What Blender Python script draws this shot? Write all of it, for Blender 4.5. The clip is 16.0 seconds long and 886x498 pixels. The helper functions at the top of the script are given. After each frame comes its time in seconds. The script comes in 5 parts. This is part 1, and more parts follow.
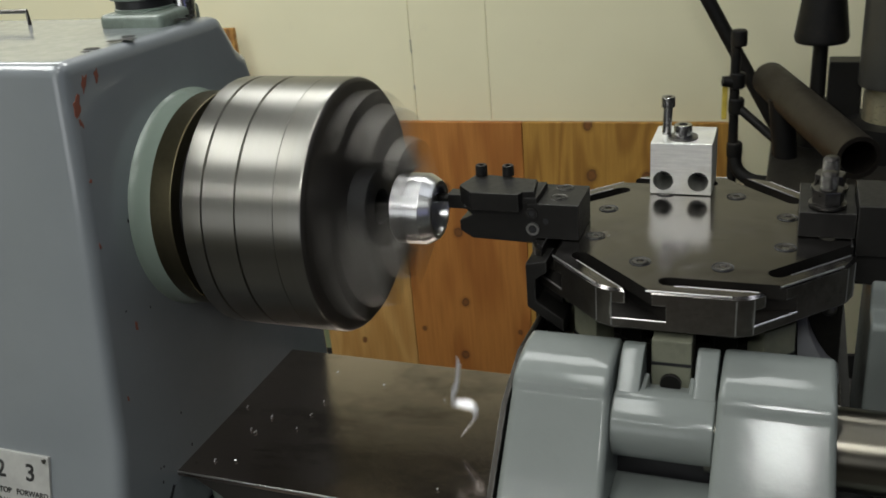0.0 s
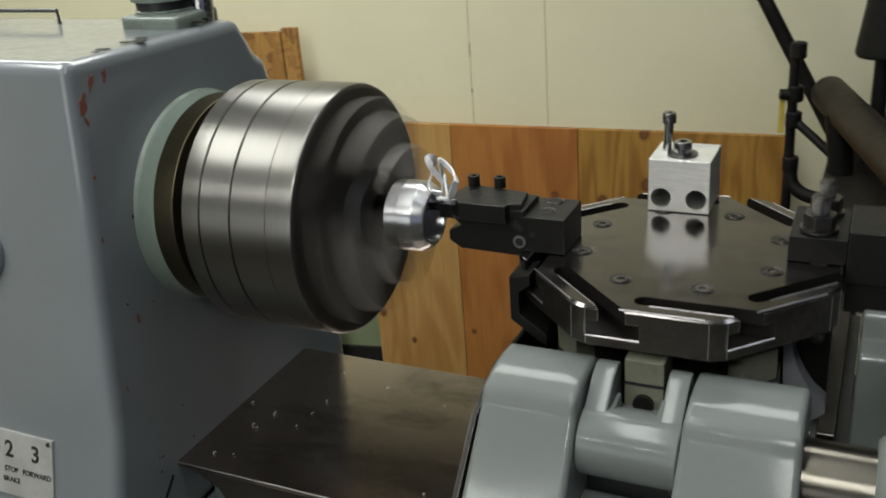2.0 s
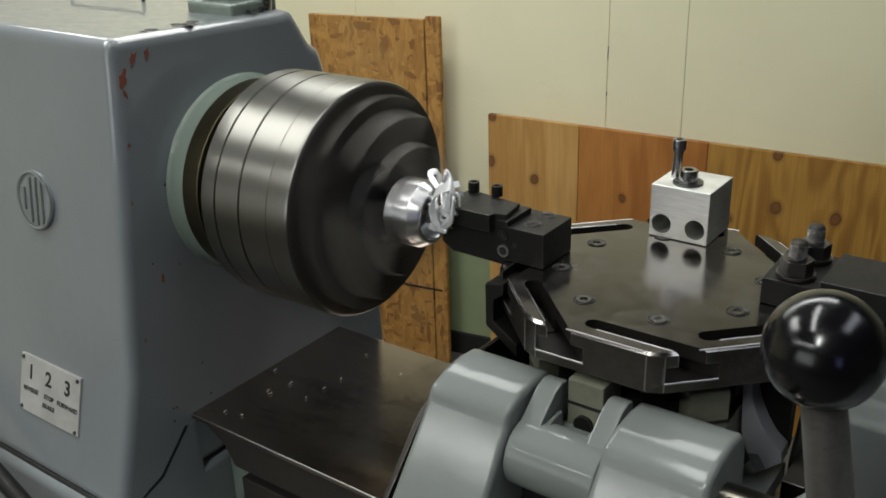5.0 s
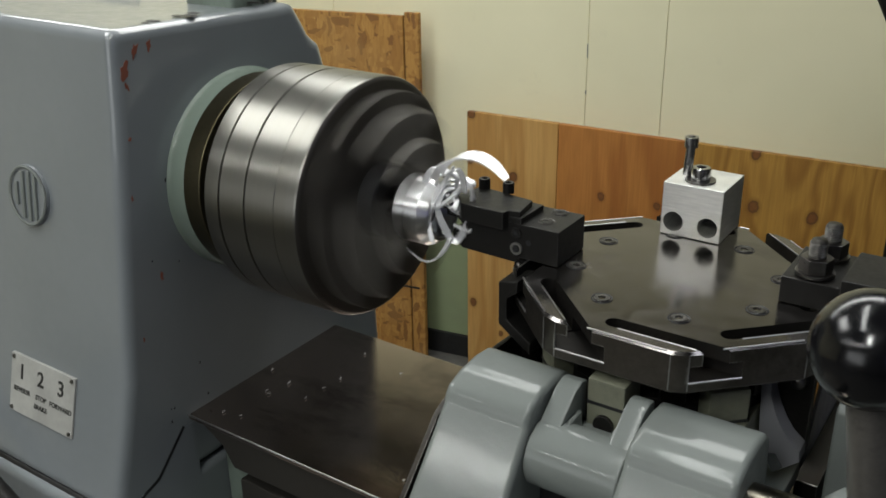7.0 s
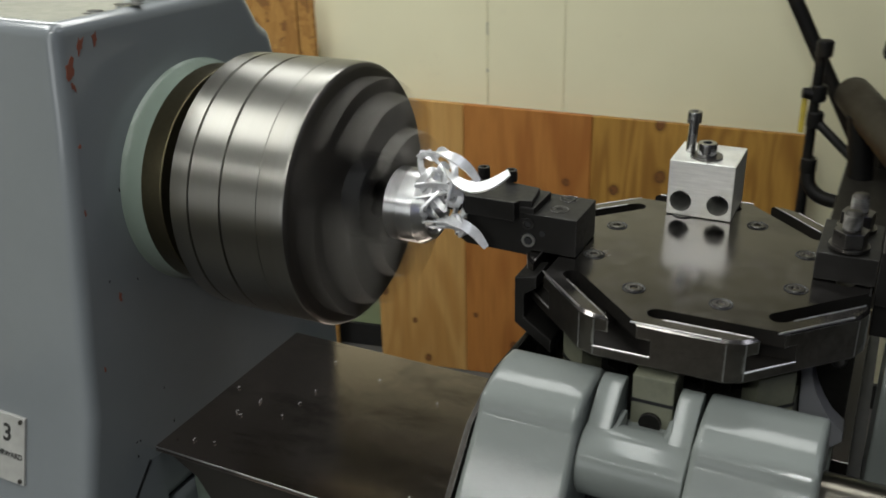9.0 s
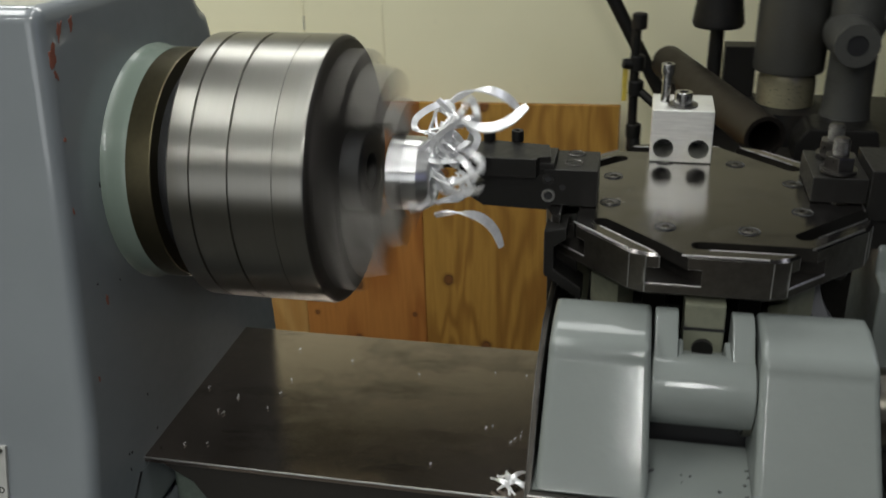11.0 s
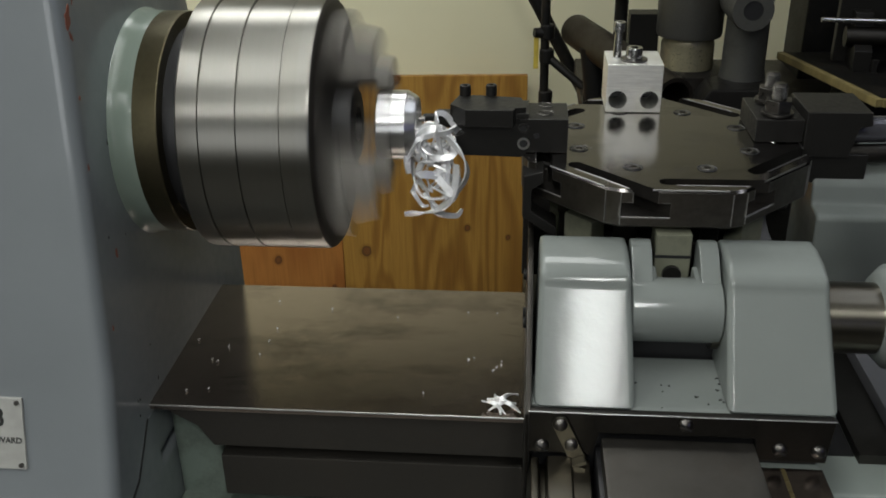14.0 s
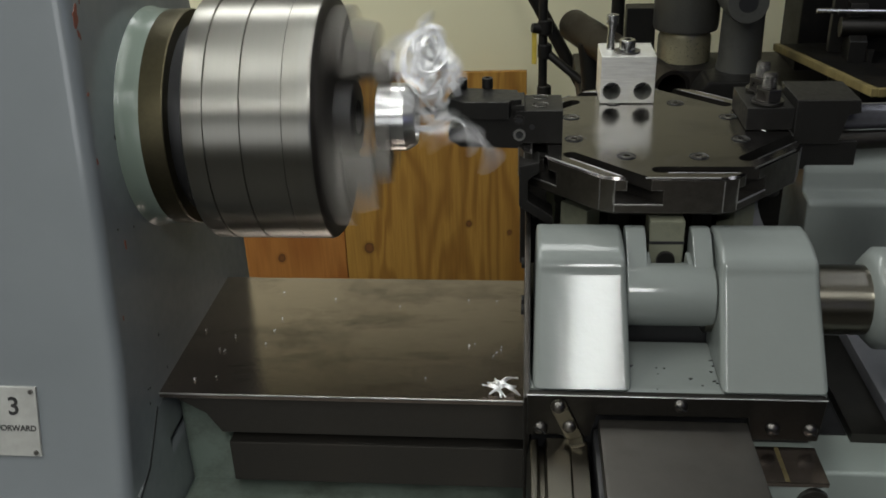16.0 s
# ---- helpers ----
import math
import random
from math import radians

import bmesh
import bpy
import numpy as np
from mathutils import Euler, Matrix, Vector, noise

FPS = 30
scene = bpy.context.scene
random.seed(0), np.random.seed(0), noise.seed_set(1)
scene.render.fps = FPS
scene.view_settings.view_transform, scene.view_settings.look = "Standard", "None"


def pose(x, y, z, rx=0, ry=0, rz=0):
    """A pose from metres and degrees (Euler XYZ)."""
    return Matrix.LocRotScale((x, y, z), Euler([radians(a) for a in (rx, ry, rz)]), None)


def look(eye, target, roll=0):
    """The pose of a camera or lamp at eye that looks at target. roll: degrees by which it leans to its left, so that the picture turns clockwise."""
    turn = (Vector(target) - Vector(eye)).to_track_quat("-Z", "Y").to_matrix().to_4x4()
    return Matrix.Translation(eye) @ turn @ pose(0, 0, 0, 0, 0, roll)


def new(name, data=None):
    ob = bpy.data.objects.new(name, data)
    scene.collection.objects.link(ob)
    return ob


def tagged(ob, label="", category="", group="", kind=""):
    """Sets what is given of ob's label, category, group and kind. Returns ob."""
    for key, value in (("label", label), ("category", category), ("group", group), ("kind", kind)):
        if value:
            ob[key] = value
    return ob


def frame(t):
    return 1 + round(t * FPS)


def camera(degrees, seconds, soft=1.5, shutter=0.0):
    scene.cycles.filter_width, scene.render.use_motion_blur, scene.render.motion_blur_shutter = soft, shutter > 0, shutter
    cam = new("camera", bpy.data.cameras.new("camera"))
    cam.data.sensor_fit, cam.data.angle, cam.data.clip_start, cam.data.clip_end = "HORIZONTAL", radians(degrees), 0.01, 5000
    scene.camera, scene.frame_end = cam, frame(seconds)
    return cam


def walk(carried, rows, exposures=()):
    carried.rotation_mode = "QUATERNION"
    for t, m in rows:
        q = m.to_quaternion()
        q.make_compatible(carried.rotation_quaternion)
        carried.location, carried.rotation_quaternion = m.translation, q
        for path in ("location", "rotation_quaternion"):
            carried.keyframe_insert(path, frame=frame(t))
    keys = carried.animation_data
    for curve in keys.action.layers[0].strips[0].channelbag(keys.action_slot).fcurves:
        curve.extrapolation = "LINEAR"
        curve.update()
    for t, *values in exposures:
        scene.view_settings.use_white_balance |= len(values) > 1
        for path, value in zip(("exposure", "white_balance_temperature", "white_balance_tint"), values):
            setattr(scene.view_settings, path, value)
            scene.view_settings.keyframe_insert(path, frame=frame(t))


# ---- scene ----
cam = camera(50.00, 16.0, soft=1.7, shutter=1.0)
# seconds, eye x y z, yaw, pitch, roll
PATH = [
    (0, 0.0733, -0.7648, 1.4234, 21.47, -23.67, -4.98),
    (0.5, 0.1011, -0.7618, 1.4217, 23.26, -23.21, -4.97),
    (1, 0.1229, -0.7559, 1.4215, 24.65, -23.15, -5.04),
    (1.5, 0.1353, -0.7479, 1.4201, 25.63, -23.15, -5.20),
    (2, 0.1380, -0.7416, 1.4251, 26.16, -23.22, -4.51),
    (2.5, 0.2114, -0.7149, 1.4305, 32.74, -23.06, -4.58),
    (3, 0.3038, -0.6878, 1.4306, 37.86, -22.49, -3.39),
    (5.5, 0.2665, -0.6907, 1.4370, 35.99, -23.52, -1.31),
    (6, 0.2542, -0.6994, 1.4374, 35.10, -23.62, -1.01),
    (6.5, 0.2458, -0.7025, 1.4347, 34.63, -23.50, -0.84),
    (7, 0.2401, -0.7012, 1.4318, 34.48, -23.41, -0.86),
    (7.5, 0.2333, -0.6897, 1.4252, 34.56, -23.27, -1.16),
    (8, 0.2175, -0.6776, 1.4174, 33.75, -23.27, -1.61),
    (8.5, 0.1714, -0.6834, 1.4209, 30.61, -24.05, -1.70),
    (11, -0.0442, -0.7783, 1.4020, 12.34, -24.94, -1.62),
    (11.5, -0.0807, -0.7963, 1.3970, 9.65, -25.68, -1.91),
    (12, -0.0954, -0.8119, 1.3938, 8.10, -25.83, -1.81),
    (12.5, -0.1036, -0.8212, 1.3969, 7.13, -26.12, -1.41),
    (13, -0.1118, -0.8292, 1.3992, 6.29, -26.27, -1.10),
    (13.5, -0.1155, -0.8447, 1.4009, 5.60, -26.30, -0.94),
    (14, -0.1150, -0.8654, 1.4039, 5.22, -26.32, -0.97),
    (14.5, -0.1152, -0.8776, 1.4046, 5.15, -26.31, -1.10),
    (15, -0.1113, -0.8853, 1.4032, 5.37, -26.19, -1.43),
    (15.5, -0.1102, -0.8889, 1.4052, 5.37, -26.36, -1.62),
    (16, -0.1099, -0.8902, 1.4055, 5.42, -26.40, -1.87),
]
walk(cam, [(t, pose(x, y, z, 90 + p, 0, yw) @ pose(0, 0, 0, 0, 0, r)) for t, x, y, z, yw, p, r in PATH],
     exposures=[(0, -0.12), (3, -0.08), (8.5, -0.10), (11, -0.16), (16, -0.18)])

# ---------------------------------------------------------------- world and light
world = bpy.data.worlds.new("world")
scene.world = world
world.use_nodes = True
world.node_tree.nodes["Background"].inputs[0].default_value = (0.9, 0.95, 1.0, 1)
world.node_tree.nodes["Background"].inputs[1].default_value = 0.0


def lamp(name, x, y, z, sx, sy, power, colour, aim):
    d = bpy.data.lights.new(name, "AREA")
    d.shape, d.size, d.size_y, d.energy, d.color = "RECTANGLE", sx, sy, power, colour
    o = new(name, d)
    o.matrix_world = look((x, y, z), aim)
    return o


WARM = (0.945, 0.965, 0.935)
# no fixture is in view; these three are added to balance the brightness
lamp("unseen_ceiling_light", -0.27, -0.42, 2.47, 0.16, 1.35, 10, WARM, (-0.27, -0.42, 0))
lamp("unseen_ceiling_light", 1.0, 0.2, 2.47, 0.35, 1.4, 6, (0.85, 0.90, 1.0), (1.0, 0.2, 0))
lamp("unseen_ceiling_light", -1.5, -0.6, 2.47, 0.7, 0.9, 24, WARM, (-1.5, -0.6, 0))
# added to brighten the back wall
lamp("unseen_ceiling_light", -1.5, 0.92, 2.47, 3.3, 0.4, 45, WARM, (-1.5, 0.92, 0))
# these two follow the glare on the arms and the line along the drum
lamp("unseen_ceiling_light", 0.12, -1.78, 2.47, 0.19, 0.8, 21, WARM, (0.12, -1.78, 0))
lamp("unseen_ceiling_light", -1.4, -2.5, 2.47, 2.6, 0.1, 27, WARM, (-1.4, -2.5, 0))
# added fill for the front faces; the wall behind it has no window
lamp("front_fill_light", -1.2, -4.1, 1.45, 2.2, 1.3, 20, (0.93, 0.96, 0.97), (-1.2, 0, 1.2))
# added fill, strongly blue to tint the headstock's end face purple
lamp("front_fill_light", 3.0, -4.1, 1.7, 1.6, 1.4, 6, (0.42, 0.45, 1.0), (0, -0.3, 1.1))

# ---------------------------------------------------------------- node helpers and materials


class Mat:
    """A small builder of procedural materials."""

    def __init__(self, name):
        self.m = bpy.data.materials.new(name)
        self.m.use_nodes = True
        self.t = self.m.node_tree
        self.b = self.t.nodes["Principled BSDF"]
        self.co = self.node("ShaderNodeTexCoord").outputs["Object"]

    def node(self, kind, **kw):
        n = self.t.nodes.new(kind)
        for k, v in kw.items():
            if k in n.inputs:
                self.put(n.inputs[k], v)
        return n

    def put(self, socket, v):
        if isinstance(v, bpy.types.NodeSocket):
            self.t.links.new(v, socket)
        elif isinstance(v, (tuple, list)) and len(v) == 3 and socket.type == "RGBA":
            socket.default_value = (*v, 1)
        else:
            socket.default_value = v

    def set(self, **kw):
        for k, v in kw.items():
            self.put(self.b.inputs[k.replace("_", " ")], v)
        return self

    def scaled(self, sx, sy, sz):
        return self.node("ShaderNodeMapping", Vector=self.co, Scale=(sx, sy, sz)).outputs[0]

    def noise(self, scale, detail=4.0, rough=0.55, vec=None, distort=0.0):
        return self.node("ShaderNodeTexNoise", Vector=vec or self.co, Scale=scale, Detail=detail, Roughness=rough, Distortion=distort).outputs[0]

    def ramp(self, fac, lo, hi, a=0.0, b=1.0):
        n = self.node("ShaderNodeMapRange", Value=fac)
        for i, v in enumerate((lo, hi, a, b)):
            n.inputs[1 + i].default_value = v
        return n.outputs[0]

    def mix(self, fac, a, b):
        n = self.t.nodes.new("ShaderNodeMix")
        n.data_type = "RGBA"
        self.put(n.inputs[0], fac), self.put(n.inputs[6], a), self.put(n.inputs[7], b)
        return n.outputs[2]

    def math(self, op, a, b):
        n = self.t.nodes.new("ShaderNodeMath")
        n.operation = op
        self.put(n.inputs[0], a), self.put(n.inputs[1], b)
        return n.outputs[0]

    def bump(self, height, strength, distance=0.001):
        self.put(self.b.inputs["Normal"], self.node("ShaderNodeBump", Height=height, Strength=strength, Distance=distance).outputs[0])
        return self


def painted(name, base, dark, rough=0.32, chips=0.0, coat=0.3, coat_rough=0.08, relief=0.12, gloss=0.5):
    m = Mat(name)
    big, small = m.noise(7, 5), m.noise(90, 4)
    c = m.mix(m.ramp(big, 0.3, 0.75), dark, base)
    c = m.mix(m.ramp(m.noise(26, 6, 0.7), 0.60, 0.9, 0, 0.10), c, tuple(v * 0.7 for v in base))
    if chips:
        c = m.mix(m.ramp(m.noise(17, 7, 0.75), 0.45, 0.7, 0, 0.75), c, (0.055, 0.06, 0.045))
        c = m.mix(m.ramp(m.noise(38, 3, 0.5), 0.735, 0.745, 0, chips), c, (0.12, 0.045, 0.025))
    m.set(Base_Color=c, Roughness=m.ramp(small, 0.3, 0.7, rough - 0.06, rough + 0.08), Coat_Weight=coat, Coat_Roughness=coat_rough, Specular_IOR_Level=gloss)
    m.bump(m.mix(0.35, m.noise(22, 4, 0.6), small), relief, 0.0015)
    # the clear top film is uneven too: brushed-on enamel
    film = m.node("ShaderNodeBump", Height=m.mix(0.25, m.noise(20, 4, 0.6), m.noise(90, 3)), Strength=relief * 0.26, Distance=0.0015)
    m.put(m.b.inputs["Coat Normal"], film.outputs[0])
    return m.m


def metal(name, base, rough, streak=None, haze=0.14, gloss=0.5, dirt=0.25, dirt_colour=(0.05, 0.04, 0.03), metallic=1.0, wear=0.0, wear_colour=(0.5, 0.49, 0.47), stains=0.0):
    m = Mat(name)
    vec = m.scaled(*streak) if streak else m.co
    fine = m.noise(60 if streak else 220, 5, 0.6, vec)
    blot = m.noise(13, 6, 0.65)
    c = m.mix(m.ramp(fine, 0.3, 0.7), tuple(v * 0.82 for v in base), base)
    c = m.mix(m.ramp(blot, 0.5, 0.78, 0, dirt), c, dirt_colour)
    r = m.math("ADD", m.ramp(fine, 0.3, 0.7, rough - 0.05, rough + 0.06), m.ramp(blot, 0.45, 0.8, 0, haze))
    if stains:
        c = m.mix(m.ramp(m.noise(9, 6, 0.72, m.scaled(0.6, 1.6, 1)), 0.53, 0.66, 0, stains), c, (0.035, 0.028, 0.022))
        c = m.mix(m.ramp(m.noise(70, 5, 0.7, m.scaled(0.25, 1, 1)), 0.60, 0.70, 0, stains * 0.8), c, (0.03, 0.025, 0.02))
    if wear:
        # rubbed bare along the edges
        bev = m.t.nodes.new("ShaderNodeBevel")
        bev.samples = 4
        bev.inputs["Radius"].default_value = 0.0016
        dot = m.t.nodes.new("ShaderNodeVectorMath")
        dot.operation = "DOT_PRODUCT"
        m.put(dot.inputs[0], bev.outputs[0]), m.put(dot.inputs[1], m.node("ShaderNodeNewGeometry").outputs["Normal"])
        e = m.math("MULTIPLY", m.ramp(dot.outputs["Value"], 0.97, 0.80, 0, wear), m.ramp(m.noise(120, 5, 0.7), 0.32, 0.6))
        c = m.mix(e, c, wear_colour)
    m.set(Base_Color=c, Metallic=metallic, Roughness=r, Specular_IOR_Level=gloss)
    return m.bump(fine, 0.06, 0.0006).m


def turned(name, base, rough, streak=1.0):
    """Turned steel: rings of fine grooves round the spindle axis."""
    m = Mat(name)
    fine = m.noise(1.0, 2, 0.5, m.scaled(260, 0, 0))
    blot = m.noise(1.0, 2, 0.5, m.scaled(45, 0, 0))
    c = m.mix(m.ramp(fine, 0.25, 0.75), tuple(v * (1 - 0.22 * streak) for v in base), base)
    c = m.mix(m.ramp(blot, 0.5, 0.8, 0, 0.16), c, (0.2, 0.17, 0.12))
    m.set(Base_Color=c, Metallic=1.0, Roughness=m.ramp(fine, 0.25, 0.75, rough - 0.03 * streak, rough + 0.05 * streak), Anisotropic=0.75, Anisotropic_Rotation=0.25)
    tan = m.t.nodes.new("ShaderNodeTangent")
    tan.direction_type, tan.axis = "RADIAL", "X"
    m.put(m.b.inputs["Tangent"], tan.outputs[0])
    return m.m


def pine(name, light, dark, wave=5.0, knots=True, across=1.0):
    """Knotty softwood ply with upright grain; each board is shifted by its own random number."""
    m = Mat(name)
    info = m.node("ShaderNodeObjectInfo").outputs["Random"]
    shift = m.node("ShaderNodeCombineXYZ", X=m.math("MULTIPLY", info, 17.0), Z=m.math("MULTIPLY", info, 9.0)).outputs[0]
    add = m.t.nodes.new("ShaderNodeVectorMath")
    m.put(add.inputs[0], m.co), m.put(add.inputs[1], shift)
    v = m.node("ShaderNodeMapping", Vector=add.outputs[0], Scale=(7 * across, 7, 1.25)).outputs[0]
    n = m.noise(0.9, 2, 0.5, v, 0.4)
    rings = m.math("SINE", m.math("MULTIPLY", n, wave * 12.0), 0.0)
    fine = m.noise(1.0, 5, 0.6, m.node("ShaderNodeMapping", Vector=add.outputs[0], Scale=(160, 160, 6)).outputs[0])
    c = m.mix(m.ramp(rings, -0.6, 1.0, 0, 0.8), light, dark)
    c = m.mix(m.ramp(fine, 0.4, 0.75, 0, 0.35), c, tuple(x * 0.55 for x in dark))
    if knots:
        k = m.t.nodes.new("ShaderNodeTexVoronoi")
        k.voronoi_dimensions = "2D"
        xyz = m.node("ShaderNodeSeparateXYZ", Vector=add.outputs[0]).outputs
        warp = m.math("MULTIPLY", m.noise(14, 3), 0.06)
        m.put(k.inputs["Vector"], m.node("ShaderNodeCombineXYZ", X=m.math("ADD", m.math("MULTIPLY", xyz[0], 5.6), warp), Y=m.math("ADD", m.math("MULTIPLY", xyz[2], 4.4), warp)).outputs[0])
        k.inputs["Scale"].default_value = 1.0
        # knots differ in size; more than half of the cells have none
        rgb = m.node("ShaderNodeSeparateColor", Color=k.outputs["Color"]).outputs
        d = m.math("ADD", m.math("DIVIDE", k.outputs["Distance"], m.ramp(rgb[1], 0, 1, 0.5, 1.15)), m.ramp(rgb[0], 0.52, 0.54, 0, 9))
        d = m.math("ADD", d, m.math("MULTIPLY", m.math("SUBTRACT", m.noise(55, 4, 0.65), 0.5), 0.05))
        c = m.mix(m.ramp(d, 0.085, 0.14, 0.5, 0.0), c, tuple(x * 0.6 for x in dark))
        c = m.mix(m.ramp(d, 0.078, 0.086, 0.85, 0.0), c, (0.10, 0.038, 0.012))
        c = m.mix(m.ramp(d, 0.045, 0.066, 0.9, 0.0), c, (0.20, 0.078, 0.02))
        c = m.mix(m.ramp(m.noise(90, 4), 0.5, 0.7, 0, 0.5), c, m.mix(m.ramp(d, 0.05, 0.07), (0.05, 0.02, 0.01), c))
    c = m.mix(m.ramp(m.noise(3, 4), 0.55, 0.8, 0, 0.3), c, tuple(x * 0.5 for x in light))
    m.set(Base_Color=c, Roughness=0.55)
    return m.bump(rings, 0.08, 0.001).m


def strand_board(name):
    """Long flakes laid in two directions, with dark gaps between them."""
    m = Mat(name)
    wob = m.node("ShaderNodeVectorMath")
    wob.operation = "ADD"
    warp = m.t.nodes.new("ShaderNodeTexNoise")
    m.put(warp.inputs["Vector"], m.co)
    warp.inputs["Scale"].default_value, warp.inputs["Detail"].default_value = 18, 3
    sc = m.t.nodes.new("ShaderNodeVectorMath")
    sc.operation = "SCALE"
    m.put(sc.inputs[0], warp.outputs[1])
    sc.inputs["Scale"].default_value = 0.035
    m.put(wob.inputs[0], m.co), m.put(wob.inputs[1], sc.outputs[0])
    layers = []
    for turn, scale in ((0.25, (70, 20, 16)), (-0.5, (22, 20, 58)), (1.0, (60, 20, 18))):
        k = m.t.nodes.new("ShaderNodeTexVoronoi")
        v = m.node("ShaderNodeMapping", Vector=wob.outputs[0], Rotation=(0, turn, 0), Scale=scale).outputs[0]
        m.put(k.inputs["Vector"], v)
        k.inputs["Scale"].default_value = 1.0
        layers.append(m.node("ShaderNodeSeparateColor", Color=k.outputs["Color"]).outputs)
    g = m.mix(m.ramp(layers[1][1], 0.5, 0.52), layers[0][0], layers[1][0])
    g = m.mix(m.ramp(layers[2][1], 0.66, 0.68), g, layers[2][0])
    c = m.mix(m.ramp(g, 0.0, 1.0), (0.47, 0.25, 0.062), (0.30, 0.135, 0.03))
    c = m.mix(m.ramp(g, 0.86, 0.9, 0, 0.6), c, (0.16, 0.07, 0.02))
    c = m.mix(m.ramp(m.noise(1.0, 5, 0.65, m.scaled(140, 140, 22)), 0.45, 0.75, 0, 0.5), c, (0.2, 0.09, 0.025))
    c = m.mix(m.ramp(m.noise(3.0, 3), 0.5, 0.7, 0, 0.35), c, (0.54, 0.34, 0.13))
    m.set(Base_Color=c, Roughness=0.6)
    return m.bump(g, 0.2, 0.0015).m


def wall_paint(name):
    m = Mat(name)
    c = m.mix(m.ramp(m.noise(1.3, 5), 0.3, 0.75), (0.74, 0.70, 0.48), (0.83, 0.79, 0.56))
    c = m.mix(m.ramp(m.noise(9, 6, 0.7), 0.62, 0.8, 0, 0.25), c, (0.55, 0.51, 0.38))
    m.set(Base_Color=c, Roughness=0.62)
    return m.bump(m.noise(180, 4), 0.15, 0.0008).m


def plain(name, base, rough=0.5, metallic=0.0, emission=None, coat=0.0):
    m = Mat(name)
    n = m.noise(35, 5, 0.6)
    m.set(Base_Color=m.mix(m.ramp(n, 0.35, 0.7), tuple(v * 0.75 for v in base), base), Roughness=m.ramp(m.noise(80, 4), 0.3, 0.7, max(rough - 0.07, 0.02), rough + 0.07),
          Metallic=metallic, Coat_Weight=coat, Coat_Roughness=0.05)
    return m.bump(n, 0.05, 0.0008).m


GREY = painted("blue_grey_enamel", (0.196, 0.214, 0.226), (0.170, 0.187, 0.198), 0.36, coat=0.9, coat_rough=0.10, relief=0.04)
PALE = painted("pale_grey_green_enamel", (0.180, 0.197, 0.187), (0.150, 0.165, 0.155), 0.50, coat=0.48, coat_rough=0.10, relief=0.5, gloss=0.2)
GREENISH = painted("worn_green_grey_enamel", (0.19, 0.235, 0.20), (0.13, 0.16, 0.135), 0.38, chips=0.6, coat=0.45, coat_rough=0.12)
FLANGE = painted("pale_green_enamel", (0.20, 0.245, 0.205), (0.16, 0.20, 0.165), 0.42, coat=0.45, coat_rough=0.10, gloss=0.4)
CREAM = painted("chipped_cream_enamel", (0.205, 0.21, 0.155), (0.12, 0.122, 0.085), 0.45, chips=0.8, coat=0.2)
CHUCK = turned("turned_chuck_steel", (0.25, 0.243, 0.221), 0.36, 0.2)
JAW = metal("jaw_steel", (0.17, 0.162, 0.148), 0.42, dirt=0.3)
FACE = metal("dark_chuck_face_steel", (0.135, 0.125, 0.114), 0.46, dirt=0.5)
ALU = turned("turned_aluminium", (0.80, 0.80, 0.80), 0.33, 0.4)
ALU_BLOCK = metal("milled_aluminium", (0.86, 0.86, 0.82), 0.42, (1, 1, 9), dirt=0.4, dirt_colour=(0.48, 0.45, 0.28))
SWARF = metal("bright_aluminium_swarf", (0.95, 0.95, 0.96), 0.34, dirt=0.0, metallic=0.55)
BLACK = metal("blackened_tool_steel", (0.015, 0.0142, 0.013), 0.40, dirt=0.5, dirt_colour=(0.007, 0.006, 0.005), metallic=0.3, gloss=0.25, wear=0.35, wear_colour=(0.2, 0.19, 0.18))
# for blackened parts, and for fillers that paint the shade in gaps
BLACK_DEEP = plain("black_oxide_and_gap_shade", (0.012, 0.012, 0.013), 0.45)
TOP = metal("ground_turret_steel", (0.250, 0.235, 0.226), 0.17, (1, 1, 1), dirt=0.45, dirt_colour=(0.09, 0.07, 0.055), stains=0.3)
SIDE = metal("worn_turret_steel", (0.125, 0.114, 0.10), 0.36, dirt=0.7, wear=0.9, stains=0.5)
EDGE = metal("bright_worn_edge", (0.42, 0.41, 0.40), 0.32, dirt=0.15)
LIP = metal("dull_lip_steel", (0.046, 0.042, 0.036), 0.5, dirt=0.4, metallic=0.5)
COVER = metal("dull_cover_steel", (0.085, 0.080, 0.072), 0.42, (1, 1, 1), dirt=0.4)
BED = metal("oily_bed_steel", (0.44, 0.375, 0.33), 0.10, (1.2, 40, 1), 0.06, dirt=0.5, dirt_colour=(0.06, 0.048, 0.04), stains=0.45, metallic=0.975)
DARKBAR = metal("dark_bar_steel", (0.045, 0.042, 0.038), 0.42, dirt=0.5, wear=0.4)
SHAFT = turned("ground_shaft_steel", (0.17, 0.158, 0.13), 0.30, 0.12)
SCREW = metal("screw_steel", (0.15, 0.142, 0.134), 0.3, dirt=0.4, wear=0.55)
FLUSH = metal("dark_screw_steel", (0.085, 0.08, 0.074), 0.32, dirt=0.4, wear=0.8)
# oily grime, blackened further so the slot recesses look in shade
SLOT_SHADE = metal("shaded_grimy_slot_steel", (0.022, 0.02, 0.018), 0.5, dirt=0.6, metallic=0.6, gloss=0.2)
CHROME = metal("chrome", (0.52, 0.52, 0.52), 0.2, dirt=0.1)
OLIVE = metal("oily_brass_ring", (0.085, 0.075, 0.045), 0.42, dirt=0.4)
BALL = plain("black_phenolic", (0.004, 0.004, 0.005), 0.19)
WALL = wall_paint("cream_wall_paint")
